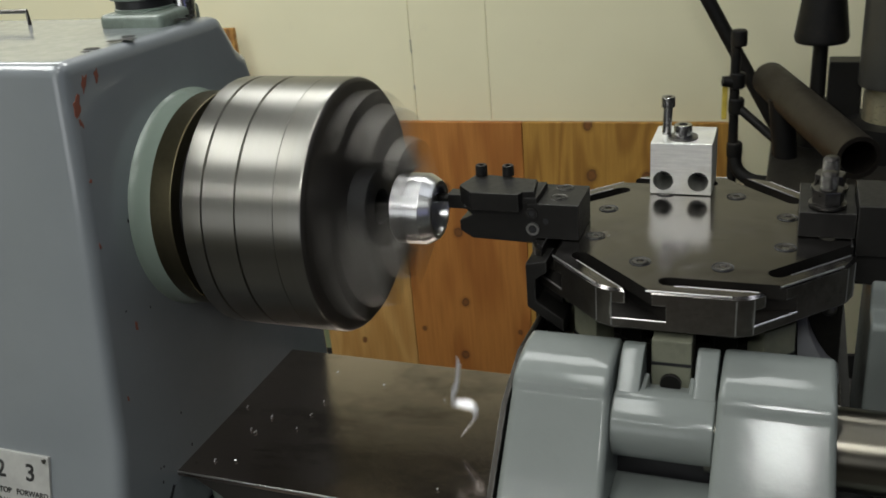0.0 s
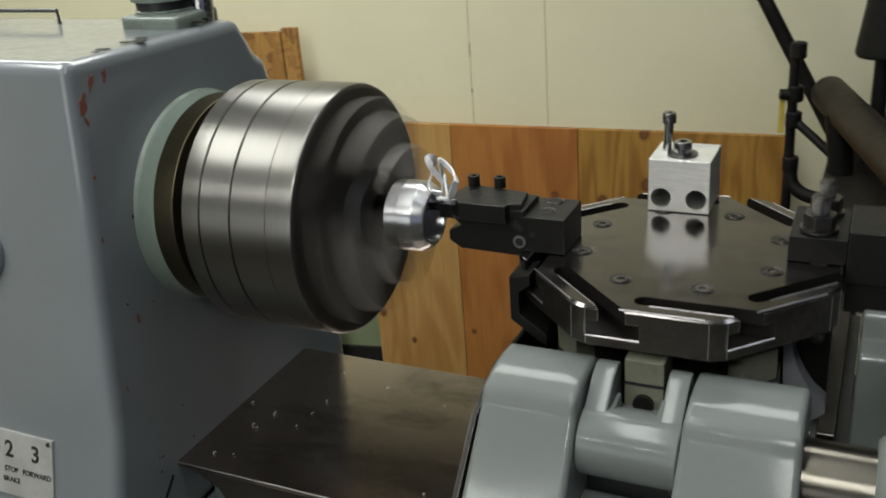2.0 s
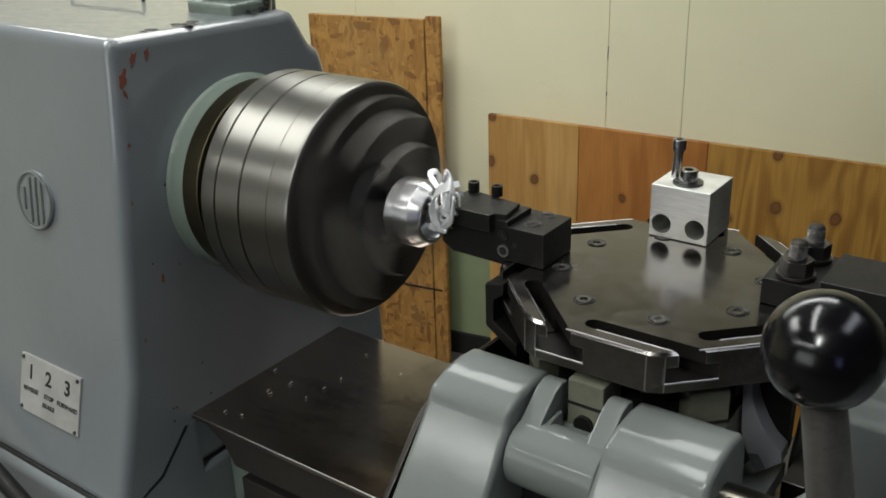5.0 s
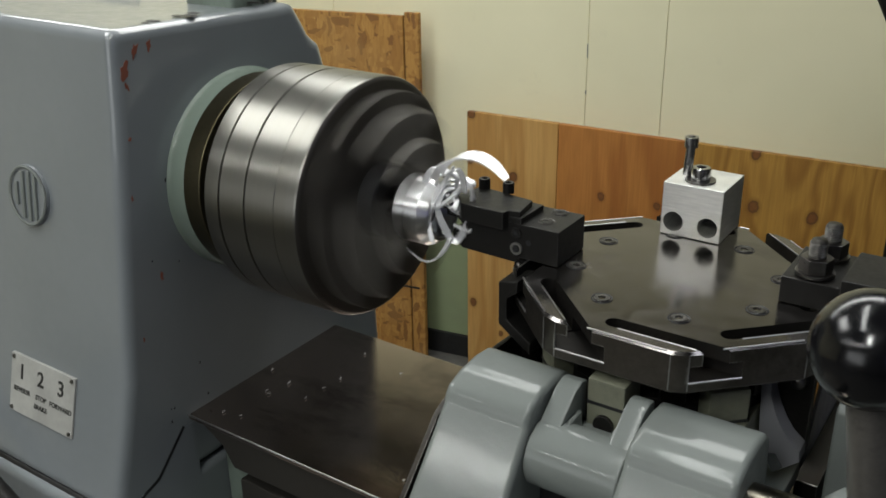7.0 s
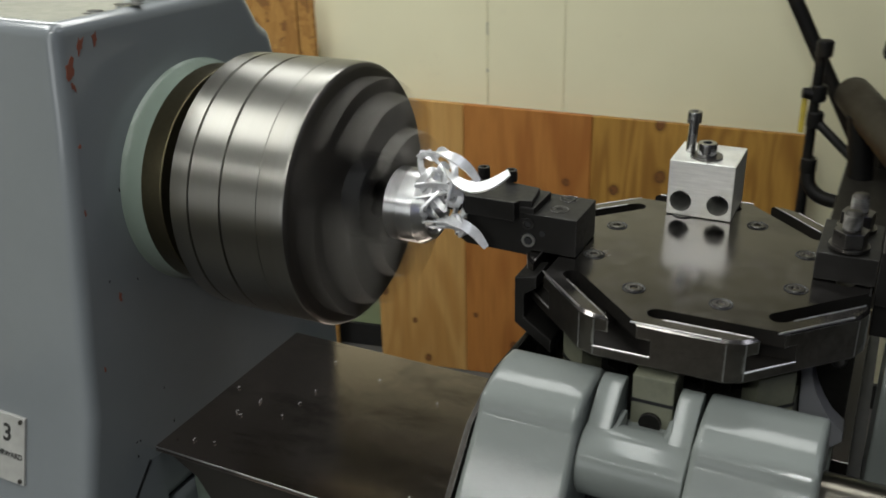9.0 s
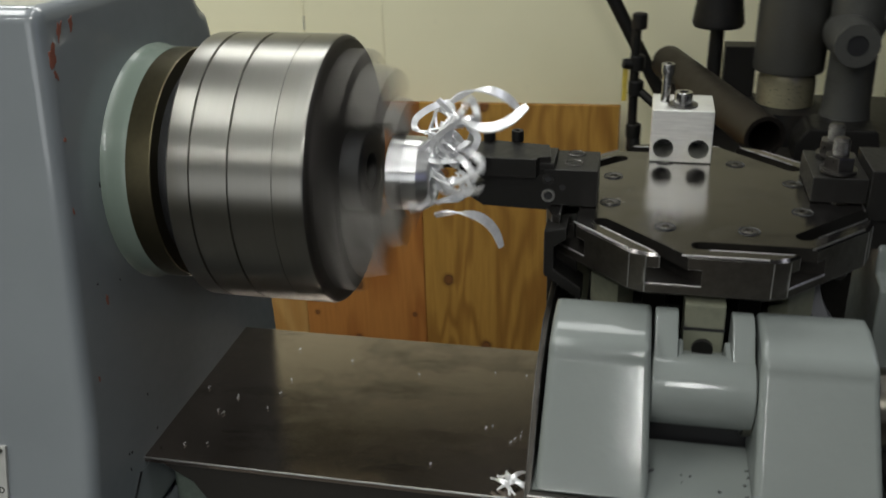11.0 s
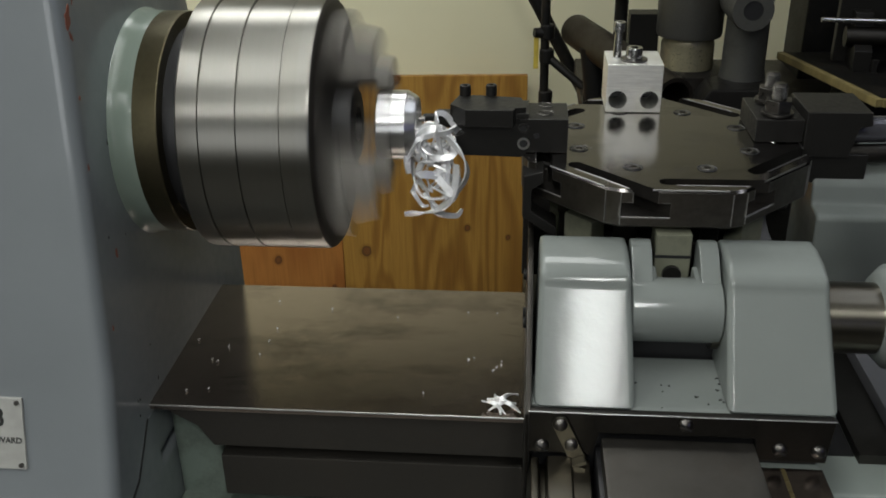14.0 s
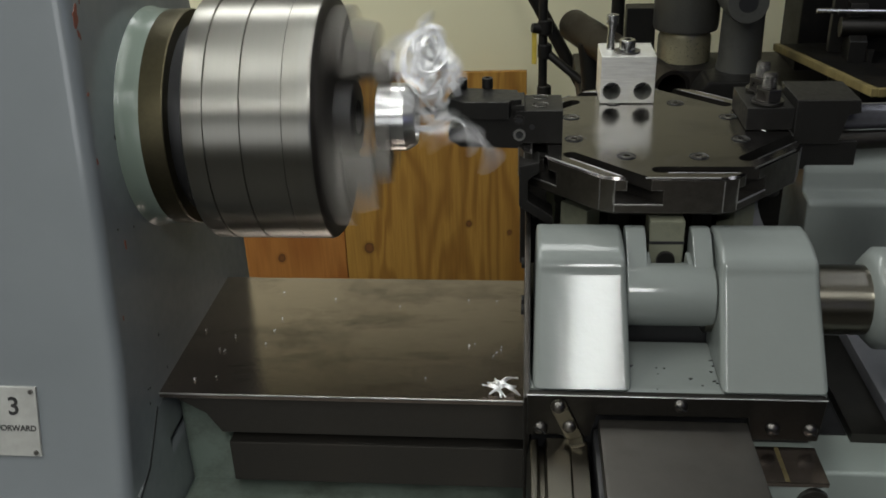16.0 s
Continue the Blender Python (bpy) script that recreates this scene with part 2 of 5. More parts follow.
PINE_A = pine("pale_knotty_pine", (0.56, 0.325, 0.105), (0.43, 0.215, 0.055), 2.2)
PINE_B = pine("orange_knotty_pine", (0.46, 0.19, 0.042), (0.33, 0.115, 0.022), 2.0)
PINE_C = pine("amber_wavy_pine", (0.44, 0.235, 0.045), (0.26, 0.115, 0.018), 4.2)
OSB = strand_board("strand_board")
OLD_WOOD = pine("old_bench_wood", (0.24, 0.19, 0.075), (0.13, 0.10, 0.04), 2.5, knots=False)
PLATE = plain("engraved_plate_white", (0.40, 0.40, 0.375), 0.35)
INK = plain("black_ink", (0.015, 0.015, 0.015), 0.5)
RED = plain("red_primer", (0.24, 0.075, 0.045), 0.6)
# floor, unseen ceiling and unseen walls: colours darkened to lower the ambient light
GROUND = plain("concrete", (0.11, 0.106, 0.096), 0.7)
CEIL = plain("dark_ceiling", (0.06, 0.06, 0.057), 0.8)
SHOP = plain("darkened_unseen_wall", (0.12, 0.115, 0.10), 0.7)
GREYIRON = metal("grey_cast_iron", (0.07, 0.07, 0.064), 0.45, dirt=0.9, dirt_colour=(0.03, 0.028, 0.025), metallic=0.3)
BENCH = metal("greasy_bench_iron", (0.013, 0.0125, 0.012), 0.5, dirt=0.5, metallic=0.5, gloss=0.25)
BENCH_TOP = metal("oily_bench_plate", (0.034, 0.031, 0.026), 0.42, dirt=0.6, metallic=0.5, gloss=0.3, stains=0.5)
OILED = metal("oiled_black_bar", (0.17, 0.17, 0.19), 0.16, dirt=0.3, metallic=0.7)
WEB = painted("pale_lilac_grey_enamel", (0.21, 0.21, 0.225), (0.17, 0.17, 0.183), 0.34, coat=0.4)
MARK = plain("grey_blue_joint_mark", (0.16, 0.17, 0.18), 0.6)
OIL = plain("yellow_oil", (0.075, 0.06, 0.028), 0.25)
# PALE made brighter: the light on foot and apron put into the colour
PALE_LIT = painted("lit_pale_enamel", (0.27, 0.305, 0.285), (0.23, 0.26, 0.24), 0.4, coat=0.4)
STEM = metal("worn_grey_stem", (0.20, 0.19, 0.175), 0.36, dirt=0.9, dirt_colour=(0.02, 0.018, 0.017), metallic=0.7)
YELLOW = plain("yellow_tape", (0.55, 0.42, 0.06), 0.5)

# ---------------------------------------------------------------- mesh helpers
ORIGIN = {}


def thing(name, label, category, at=(0, 0, 0), group="", kind=""):
    ob = new(name)
    ob.location = at
    ob.empty_display_size = 0.02
    ORIGIN[ob] = Vector(at)
    return tagged(ob, label, category, group, kind)


def mesh_of(bm, mat, name, sharp=38):
    me = bpy.data.meshes.new(name)
    bmesh.ops.recalc_face_normals(bm, faces=bm.faces)
    bm.to_mesh(me)
    bm.free()
    me.materials.append(mat)
    weigh(me, sharp)
    return me


def weigh(me, sharp):
    """Smooth shading with normals weighted by area, so that flat faces beside a rounding stay flat."""
    me.shade_smooth()
    n, lim = len(me.polygons), math.cos(radians(sharp + 8))
    nor, area = np.empty(n * 3), np.empty(n)
    me.polygons.foreach_get("normal", nor), me.polygons.foreach_get("area", area)
    nor = nor.reshape(-1, 3)
    near = [[] for _ in me.vertices]
    for p in me.polygons:
        for v in p.vertices:
            near[v].append(p.index)
    out = []
    for p in me.polygons:
        for v in p.vertices:
            f = np.array(near[v])
            keep = f[nor[f] @ nor[p.index] > lim]
            w = (nor[keep] * area[keep, None]).sum(0) if len(keep) else nor[p.index]
            out.append(tuple(w / (np.linalg.norm(w) or 1)))
    if out:
        me.normals_split_custom_set(out)


def part(name, bm, mat, parent, label="", sharp=38):
    """One mesh under a thing or a part; the mesh is given in world coordinates."""
    org = ORIGIN[parent]
    bmesh.ops.translate(bm, vec=-org, verts=bm.verts)
    ob = new(name, mesh_of(bm, mat, name, sharp))
    ob.parent = parent
    ORIGIN[ob] = org
    return tagged(ob, label)


def solo(name, bm, mat, label, category, kind="", group=""):
    ob = new(name, mesh_of(bm, mat, name))
    ORIGIN[ob] = Vector((0, 0, 0))
    return tagged(ob, label, category, group, kind)


def soften(bm, width, seg=2, angle=28, geom=None):
    edges = [e for e in (geom or bm.edges) if e.is_valid and len(e.link_faces) == 2 and e.calc_face_angle(0) > radians(angle)]
    if width and edges:
        bmesh.ops.bevel(bm, geom=edges, offset=width, segments=seg, affect="EDGES", profile=0.6)
    return bm


def box(x0, x1, y0, y1, z0, z1, bevel=0.0, seg=2, m=None, bm=None):
    b = bmesh.new()
    bmesh.ops.create_cube(b, size=1)
    for v in b.verts:
        v.co = Vector((x0 + (v.co.x + 0.5) * (x1 - x0), y0 + (v.co.y + 0.5) * (y1 - y0), z0 + (v.co.z + 0.5) * (z1 - z0)))
    soften(b, bevel, seg)
    return join(bm, b, m)


def join(bm, b, m=None):
    if m is not None:
        bmesh.ops.transform(b, matrix=m, verts=b.verts)
    if bm is None:
        return b
    me = bpy.data.meshes.new("tmp")
    b.to_mesh(me)
    b.free()
    bm.from_mesh(me)
    bpy.data.meshes.remove(me)
    return bm


def prism(poly, axis, a0, a1, bevel=0.0, seg=2, bm=None, angle=28):
    """A polygon drawn across the axis ('x': y z, 'y': x z, 'z': x y), swept from a0 to a1."""
    b = bmesh.new()

    def at(p, a):
        return {"x": (a, p[0], p[1]), "y": (p[0], a, p[1]), "z": (p[0], p[1], a)}[axis]

    lo = [b.verts.new(at(p, a0)) for p in poly]
    hi = [b.verts.new(at(p, a1)) for p in poly]
    b.faces.new(lo), b.faces.new(hi)
    for i in range(len(poly)):
        j = (i + 1) % len(poly)
        b.faces.new((lo[i], lo[j], hi[j], hi[i]))
    bmesh.ops.recalc_face_normals(b, faces=b.faces)
    soften(b, bevel, seg, angle)
    return join(bm, b)


def lathe(profile, centre, axis="x", n=64, bm=None, closed=True):
    """Rings of (along, radius) turned about an axis through centre."""
    b = bmesh.new()
    c = Vector(centre)
    u, v, w = {"x": ((0, 1, 0), (0, 0, 1), (1, 0, 0)), "y": ((1, 0, 0), (0, 0, 1), (0, 1, 0)), "z": ((1, 0, 0), (0, 1, 0), (0, 0, 1))}[axis]
    u, v, w = Vector(u), Vector(v), Vector(w)
    rings = []
    for a, r in profile:
        if r < 1e-6:
            rings.append([b.verts.new(c + w * a)])
        else:
            rings.append([b.verts.new(c + w * a + (u * math.cos(k * math.tau / n) + v * math.sin(k * math.tau / n)) * r) for k in range(n)])
    for p, q in zip(rings, rings[1:]):
        for k in range(n):
            j = (k + 1) % n
            if len(p) == 1 and len(q) > 1:
                b.faces.new((p[0], q[k], q[j]))
            elif len(q) == 1 and len(p) > 1:
                b.faces.new((p[k], q[0], p[j]))
            elif len(p) > 1:
                b.faces.new((p[k], q[k], q[j], p[j]))
    return join(bm, b)


def rod(p0, p1, r0, r1=None, n=24, bm=None, bevel=0.0):
    p0, p1 = Vector(p0), Vector(p1)
    r1 = r0 if r1 is None else r1
    d = (p1 - p0).length
    w = min(bevel, d / 3)
    prof = [(0, 0), (0, r0 - w), (w, r0), (d - w, r1), (d, r1 - w), (d, 0)] if w else [(0, 0), (0, r0), (d, r1), (d, 0)]
    b = lathe(prof, (0, 0, 0), "z", n)
    return join(bm, b, Matrix.Translation(p0) @ (p1 - p0).to_track_quat("Z", "Y").to_matrix().to_4x4())


def tube(points, r, n=10, bm=None, flat=1.0):
    """A swept round or flattened strand along points."""
    b = bmesh.new()
    pts = [Vector(p) for p in points]
    rings, side = [], None
    for i, p in enumerate(pts):
        d = (pts[min(i + 1, len(pts) - 1)] - pts[max(i - 1, 0)]).normalized()
        if side is None:
            side = d.orthogonal().normalized()
        side = (side - d * side.dot(d)).normalized()
        up = d.cross(side)
        rr = r[i] if isinstance(r, (list, tuple)) else r
        rings.append([b.verts.new(p + (side * math.cos(k * math.tau / n) + up * math.sin(k * math.tau / n) * flat) * rr) for k in range(n)])
    for p, q in zip(rings, rings[1:]):
        for k in range(n):
            b.faces.new((p[k], q[k], q[(k + 1) % n], p[(k + 1) % n]))
    b.faces.new(rings[0]), b.faces.new(rings[-1])
    return join(bm, b)


def smooth_path(ctrl, n=40):
    """Catmull-Rom through control points."""
    c = [Vector(p) for p in ctrl]
    c = [2 * c[0] - c[1]] + c + [2 * c[-1] - c[-2]]
    out = []
    for k in range(n + 1):
        s = k / n * (len(c) - 3)
        i = min(int(s), len(c) - 4)
        f = s - i
        a, b, d, e = c[i:i + 4]
        out.append(0.5 * ((2 * b) + (d - a) * f + (2 * a - 5 * b + 4 * d - e) * f * f + (3 * b - a - 3 * d + e) * f ** 3))
    return out


def hex_socket_screw(parent, x, y, z, r, h, mat=None, name="cap_screw", axis="z"):
    """A socket head with a real hexagon recess, standing on (x, y, z)."""
    b = bmesh.new()
    n = 24
    lathe([(0, r), (h * 0.9, r), (h, r * 0.92), (h, r * 0.62)], (0, 0, 0), "z", n, b)
    k = 6
    top = [b.verts.new((r * 0.56 * math.cos(i * math.tau / k), r * 0.56 * math.sin(i * math.tau / k), h)) for i in range(k)]
    low = [b.verts.new((v.co.x, v.co.y, h * 0.45)) for v in top]
    for i in range(k):
        b.faces.new((top[i], top[(i + 1) % k], low[(i + 1) % k], low[i]))
    b.faces.new(low)
    ring = [v for v in b.verts if abs(v.co.z - h) < 1e-6 and abs(v.co.xy.length - r * 0.62) < 1e-5]
    ring.sort(key=lambda v: math.atan2(v.co.y, v.co.x))
    hexa = sorted(top, key=lambda v: math.atan2(v.co.y, v.co.x))
    for i, v in enumerate(ring):
        w = ring[(i + 1) % len(ring)]
        a = hexa[int(((math.atan2(v.co.y, v.co.x) + math.pi) / math.tau * k + 0.01)) % k]
        c = hexa[int(((math.atan2(w.co.y, w.co.x) + math.pi) / math.tau * k + 0.01)) % k]
        try:
            b.faces.new((v, w, a) if a is c else (v, w, c, a))
        except ValueError:
            pass
    turn = {"z": Matrix.Identity(4), "-y": pose(0, 0, 0, 90, 0, 0)}[axis]
    bmesh.ops.transform(b, matrix=Matrix.Translation((x, y, z)) @ turn, verts=b.verts)
    return part(name, b, mat or SCREW, parent)


def hexagon(r, turn=0.0):
    return [(r * math.cos(i * math.pi / 3 + turn), r * math.sin(i * math.pi / 3 + turn)) for i in range(6)]


def writing(name, text, size, m, mat, parent):
    cu = bpy.data.curves.new(name, "FONT")
    cu.body, cu.size, cu.align_x, cu.align_y, cu.extrude = text, size, "CENTER", "CENTER", 0.0002
    cu.offset = size * 0.018
    tmp = bpy.data.objects.new(name, cu)
    scene.collection.objects.link(tmp)
    me = bpy.data.meshes.new_from_object(tmp.evaluated_get(bpy.context.evaluated_depsgraph_get()))
    bpy.data.objects.remove(tmp)
    b = bmesh.new()
    b.from_mesh(me)
    bpy.data.meshes.remove(me)
    bmesh.ops.transform(b, matrix=m, verts=b.verts)
    return part(name, b, mat, parent)


# ---------------------------------------------------------------- the room
WY, SLOPE = 2.06, 0.18          # the back wall's distance at x = -1.1 and its turn
FLOOR = -0.42
TOP_Z = 2.55


def wall_frame(x, out=0.0, z=0.0):
    """A point on the back wall: x along the room, out towards the machine."""
    return Vector((x, WY + SLOPE * (x + 1.1) - out, z))


def on_wall(b):
    """Turns a piece drawn with y = 0 at the wall into its place; x is kept."""
    for v in b.verts:
        p = wall_frame(v.co.x, 0, v.co.z)
        v.co = Vector((p.x, p.y + v.co.y, p.z))
    return b


def room():
    solo("floor", box(-4.2, 4.2, -4.2, 3.4, FLOOR - 0.1, FLOOR), GROUND, "grey concrete workshop floor", "floor", "structure")
    # out of view; its dark colour limits the bounce
    solo("ceiling", box(-4.2, 4.2, -4.2, 3.4, TOP_Z, TOP_Z + 0.1), CEIL, "unseen ceiling darkened to cut bounce light", "ceiling", "structure")
    back = thing("wall_north", "cream painted panelled wall with dark joint marks", "wall", (0, 0, 0), kind="structure")
    cuts = [-4.2, -2.02, -1.1, -0.855, 0.4, 1.6, 4.2]
    for a, c in zip(cuts, cuts[1:]):
        part("wall_panel", on_wall(box(a + 0.0007, c - 0.0007, 0.03, 0.15, FLOOR, TOP_Z, 0.0015, 1)), WALL, back)
    part("wall_backing", on_wall(box(-4.2, 4.2, 0.034, 0.13, FLOOR, TOP_Z)), plain("joint_filler", (0.60, 0.56, 0.42), 0.7), back)
    for z, h in ((0.98, 0.008), (0.795, 0.045), (0.66, 0.014)):
        part("joint_mark", on_wall(box(-1.1014, -1.0990, 0.0285, 0.0315, z - h / 2, z + h / 2, 0.0008, 1)), MARK, back)
    # out of view; cream only so that glossy tops reflect something bright
    solo("wall_west", box(-4.3, -4.2, -4.2, 3.4, FLOOR, TOP_Z), WALL, "unseen wall made cream to reflect onto the headstock", "wall", "structure")
    # out of view too, kept dark for the same reason
    solo("wall_east", box(4.2, 4.3, -4.2, 3.4, FLOOR, TOP_Z), SHOP, "unseen beige wall darkened to cut bounce light", "wall", "structure")
    solo("wall_south", box(-4.2, 4.2, -4.3, -4.2, FLOOR, TOP_Z), SHOP, "unseen beige wall darkened to cut bounce light", "wall", "structure")
    solo("baseboard", on_wall(box(-4.1, 4.1, 0.012, 0.03, FLOOR, FLOOR + 0.09, 0.003)), INK, "dark rubber skirting along the wall", "baseboard", "structure")
    solo("wall_stripe", on_wall(box(-1.76, -1.40, 0.024, 0.03, FLOOR + 0.09, 0.2, 0.002)), painted("green_wall_paint", (0.30, 0.36, 0.20), (0.26, 0.31, 0.18), 0.5), "pale green painted strip low on the wall", "trim", "structure")


def boards():
    ply = thing("plywood_panel", "knotty pine plywood panel leaning on the cream wall", "panel", (-0.8, 2.0, FLOOR))
    for a, c, mat in ((-1.455, -1.139, PINE_A), (-1.137, -0.731, PINE_B), (-0.729, -0.105, PINE_C)):
        b = on_wall(box(a, c, -0.075, -0.055, FLOOR, 0.566, 0.002, 1))
        for v in b.verts:
            v.co.z += 0.0 if v.co.z < 0 else 0.02 - 0.05 * (v.co.x + 1.467) / 1.36
        part("board", b, mat, ply)
    osb = thing("strand_board_panel", "brown strand board panel with a sawn groove", "panel", (-1.9, 1.9, FLOOR))
    part("sheet", on_wall(box(-2.135, -1.684, -0.075, -0.057, FLOOR, 0.888, 0.002, 1)), OSB, osb)
    part("edge_strip", on_wall(box(-1.678, -1.627, -0.075, -0.057, FLOOR, 0.900, 0.002, 1)), OSB, osb)
    part("groove_back", on_wall(box(-1.687, -1.672, -0.066, -0.058, FLOOR, 0.888)), INK, osb)
    part("crack", on_wall(box(-2.13, -1.645, -0.0765, -0.0745, -0.117, -0.109)), INK, osb)
    low = on_wall(box(-2.2, -0.4, -0.42, -0.40, FLOOR, -0.335, 0.002, 1))
    solo("low_plank", low, PINE_B, "orange pine plank on edge behind the machine", "plank")


# ---------------------------------------------------------------- lathe: headstock and bed
AX_Y, AX_Z = -0.042, 1.121      # the spindle's axis


def headstock():
    hs = thing("headstock", "blue-grey enamelled lathe headstock with chipped paint", "headstock", (-0.7, 0, 0.72))
    xr = -0.459
    # the housing's section seen from the spindle end: sloping front, raised back shoulder
    sec = [(-0.2595, 0.8155), (-0.222, 0.95), (-0.190, 1.20), (-0.182, 1.283), (0.049, 1.276), (0.061, 1.256), (0.073, 1.235), (0.087, 1.229), (0.094, 1.200), (0.155, 1.10), (0.168, 0.8155)]
    part("housing", prism(sec, "x", -1.25, xr, 0.012, 4, angle=20), GREY, hs, "blue-grey enamel with rust-red chips")
    part("seam", prism([(-0.2595, 0.8115), (-0.2575, 0.8165), (0.16, 0.8165), (0.16, 0.8115)], "x", -1.245, xr - 0.006, 0.001, 1), INK, hs)
    part("lower_casting", prism([(-0.30, FLOOR + 0.3), (-0.266, 0.8125), (0.168, 0.8125), (0.20, FLOOR + 0.3)], "x", -1.25, xr + 0.0004, 0.012, 3, angle=20), GREY, hs)
    part("end_cover", prism([(-0.243, 0.55), (-0.243, 0.8190), (-0.205, 0.8305), (-0.166, 0.8712), (-0.152, 0.8712), (-0.152, 0.55)], "x", xr - 0.012, xr + 0.0003), GREY, hs)
    part("end_seam", prism([(-0.248, 0.8150), (-0.2055, 0.8325), (-0.167, 0.8735), (-0.1645, 0.8712), (-0.2040, 0.8290), (-0.248, 0.8120)], "x", xr - 0.013, xr + 0.0005), BLACK_DEEP, hs)
    # spindle flange
    part("spindle_flange", lathe([(-0.47, 0.106), (-0.4592, 0.1042), (-0.4575, 0.1028), (-0.4545, 0.1018), (-0.4500, 0.1014), (-0.4440, 0.1014), (-0.4395, 0.1010), (-0.4375, 0.1004), (-0.4365, 0.1), (-0.4355, 0.100), (-0.4355, 0.08)], (0, AX_Y, AX_Z), "x", 96), FLANGE, hs, "pale green painted flange ring")
    part("bearing_ring", lathe([(-0.442, 0.1008), (-0.4195, 0.1012), (-0.418, 0.1002), (-0.418, 0.05)], (0, AX_Y, AX_Z), "x", 96), OLIVE, hs, "oily olive steel ring")
    part("spindle_nose", lathe([(-0.425, 0.088), (-0.39, 0.088)], (0, AX_Y, AX_Z), "x", 64), BLACK_DEEP, hs)
    # badge: an oval with three upright bars

    def fronted(u, z, out):
        """A point of the sloping front, u along x."""
        y = -0.190 - (1.20 - z) * (0.032 / 0.25) if z > 0.95 else -0.222 - (0.95 - z) * (0.040 / 0.15)
        return (u, y - out, z)

    lean = pose(0, 0, 0, -7.3, 0, 0)
    o = Vector(fronted(-0.597, 1.113, 0))
    b = bmesh.new()
    ov = [(0.031 * math.cos(i * math.tau / 40), 0.031 * math.sin(i * math.tau / 40)) for i in range(40)]
    prism(ov, "y", -0.003, 0.004, 0.0012, 2, b, 20)
    badge = part("badge", transform(b, Matrix.Translation(o) @ lean), GREY, hs, "round grey badge with raised bars")
    ring = lathe([(-0.0045, 0.0305), (-0.0052, 0.029), (-0.0045, 0.0272)], (0, 0, 0), "y", 48)
    part("badge_rim", transform(ring, Matrix.Translation(o) @ lean), PALE, badge)
    for u, h in ((-0.0165, 0.012), (-0.006, 0.024), (0.004, 0.025), (0.0135, 0.023)):
        part("badge_bar", transform(box(u - 0.0022, u + 0.0022, -0.0052, -0.002, -h, h, 0.0012), Matrix.Translation(o) @ lean), PALE, badge)
    # control plate
    o = Vector(fronted(-0.590, 0.904, 0.001))
    base = Matrix.Translation(o) @ pose(0, 0, 0, -14.9, 0, 0)
    pl = part("control_plate", transform(box(-0.0535, 0.0535, -0.0022, 0.002, -0.0325, 0.0325, 0.0006, 1), base), PLATE, hs, "white engraved plate marked 1 2 3")
    up = base @ Matrix.Translation((0, -0.0024, 0)) @ pose(0, 0, 0, 90, 0, 0)
    for txt, u, v, s in (("1", -0.034, 0.014, 0.023), ("2", -0.002, 0.014, 0.023), ("3", 0.032, 0.014, 0.023), ("REVERSE", -0.033, -0.006, 0.0074), ("STOP", 0.0, -0.006, 0.0074), ("BRAKE", 0.0, -0.0165, 0.0074), ("FORWARD", 0.033, -0.006, 0.0074)):
        writing("lettering", txt, s, up @ Matrix.Translation((u, v, 0)), INK, pl)
    for u in (-0.049, 0.049):
        for v in (-0.0285, 0.0285):
            part("plate_pin", transform(rod((u, -0.001, v), (u, -0.0036, v), 0.0022, n=10), base), SCREW, pl)
    # speed lever at the foot of the plate
    lev = part("speed_lever", rod((-0.78, -0.285, 0.872), (-0.565, -0.296, 0.795), 0.0095, bevel=0.002), BLACK, hs, "black lever with a chrome collar")
    part("lever_collar", rod((-0.572, -0.296, 0.799), (-0.54, -0.296, 0.786), 0.0125, bevel=0.002), CHROME, lev)
    # cap and chrome post on the roof
    part("cap_plinth", box(-0.548, -0.478, -0.020, 0.046, 1.270, 1.2905, 0.006, 3), GREENISH, hs, "raised pale green plinth")
    cap = part("oil_cap", lathe([(1.288, 0.030), (1.292, 0.030), (1.294, 0.027), (1.300, 0.026), (1.302, 0.033), (1.348, 0.035), (1.355, 0.031), (1.355, 0)], (-0.520, 0.018, 0), "z", 40), GREENISH, hs, "green painted screw cap")
    part("cap_gasket", lathe([(1.2925, 0.0285), (1.3015, 0.0285)], (-0.520, 0.018, 0), "z", 40), BLACK_DEEP, cap)
    part("chrome_post", rod((-0.487, 0.03, 1.27), (-0.487, 0.04, 1.36), 0.011, bevel=0.002), CHROME, hs)
    part("roof_handle", tube([(-0.80, 0.011, 1.276), (-0.80, 0.011, 1.2905), (-0.66, 0.011, 1.2905), (-0.66, 0.011, 1.276)], 0.0022, 8), SCREW, hs, "thin steel wire handle")
    # paint chips: flat ragged flecks near the corner, and specks on the end face
    rnd = random.Random(4)
    spots = [(-0.1735, 1.247, 0.0082), (-0.160, 1.2635, 0.0070), (-0.1445, 1.2645, 0.0055), (-0.1735, 1.233, 0.0035), (-0.179, 1.186, 0.0028), (-0.186, 1.131, 0.0030), (-0.166, 1.045, 0.0042), (-0.197, 0.99, 0.0026)]
    spots += [(rnd.uniform(-0.19, -0.12), rnd.uniform(0.86, 1.24), rnd.uniform(0.0009, 0.002)) for _ in range(10)]
    for y, z, r in spots:
        k = 13
        ring = [r * (0.4 + 0.8 * rnd.random()) for _ in range(k)]
        b = prism([(ring[i] * 0.55 * math.cos(i * math.tau / k), ring[i] * 1.15 * math.sin(i * math.tau / k)) for i in range(k)], "x", -0.001, 0.0004)
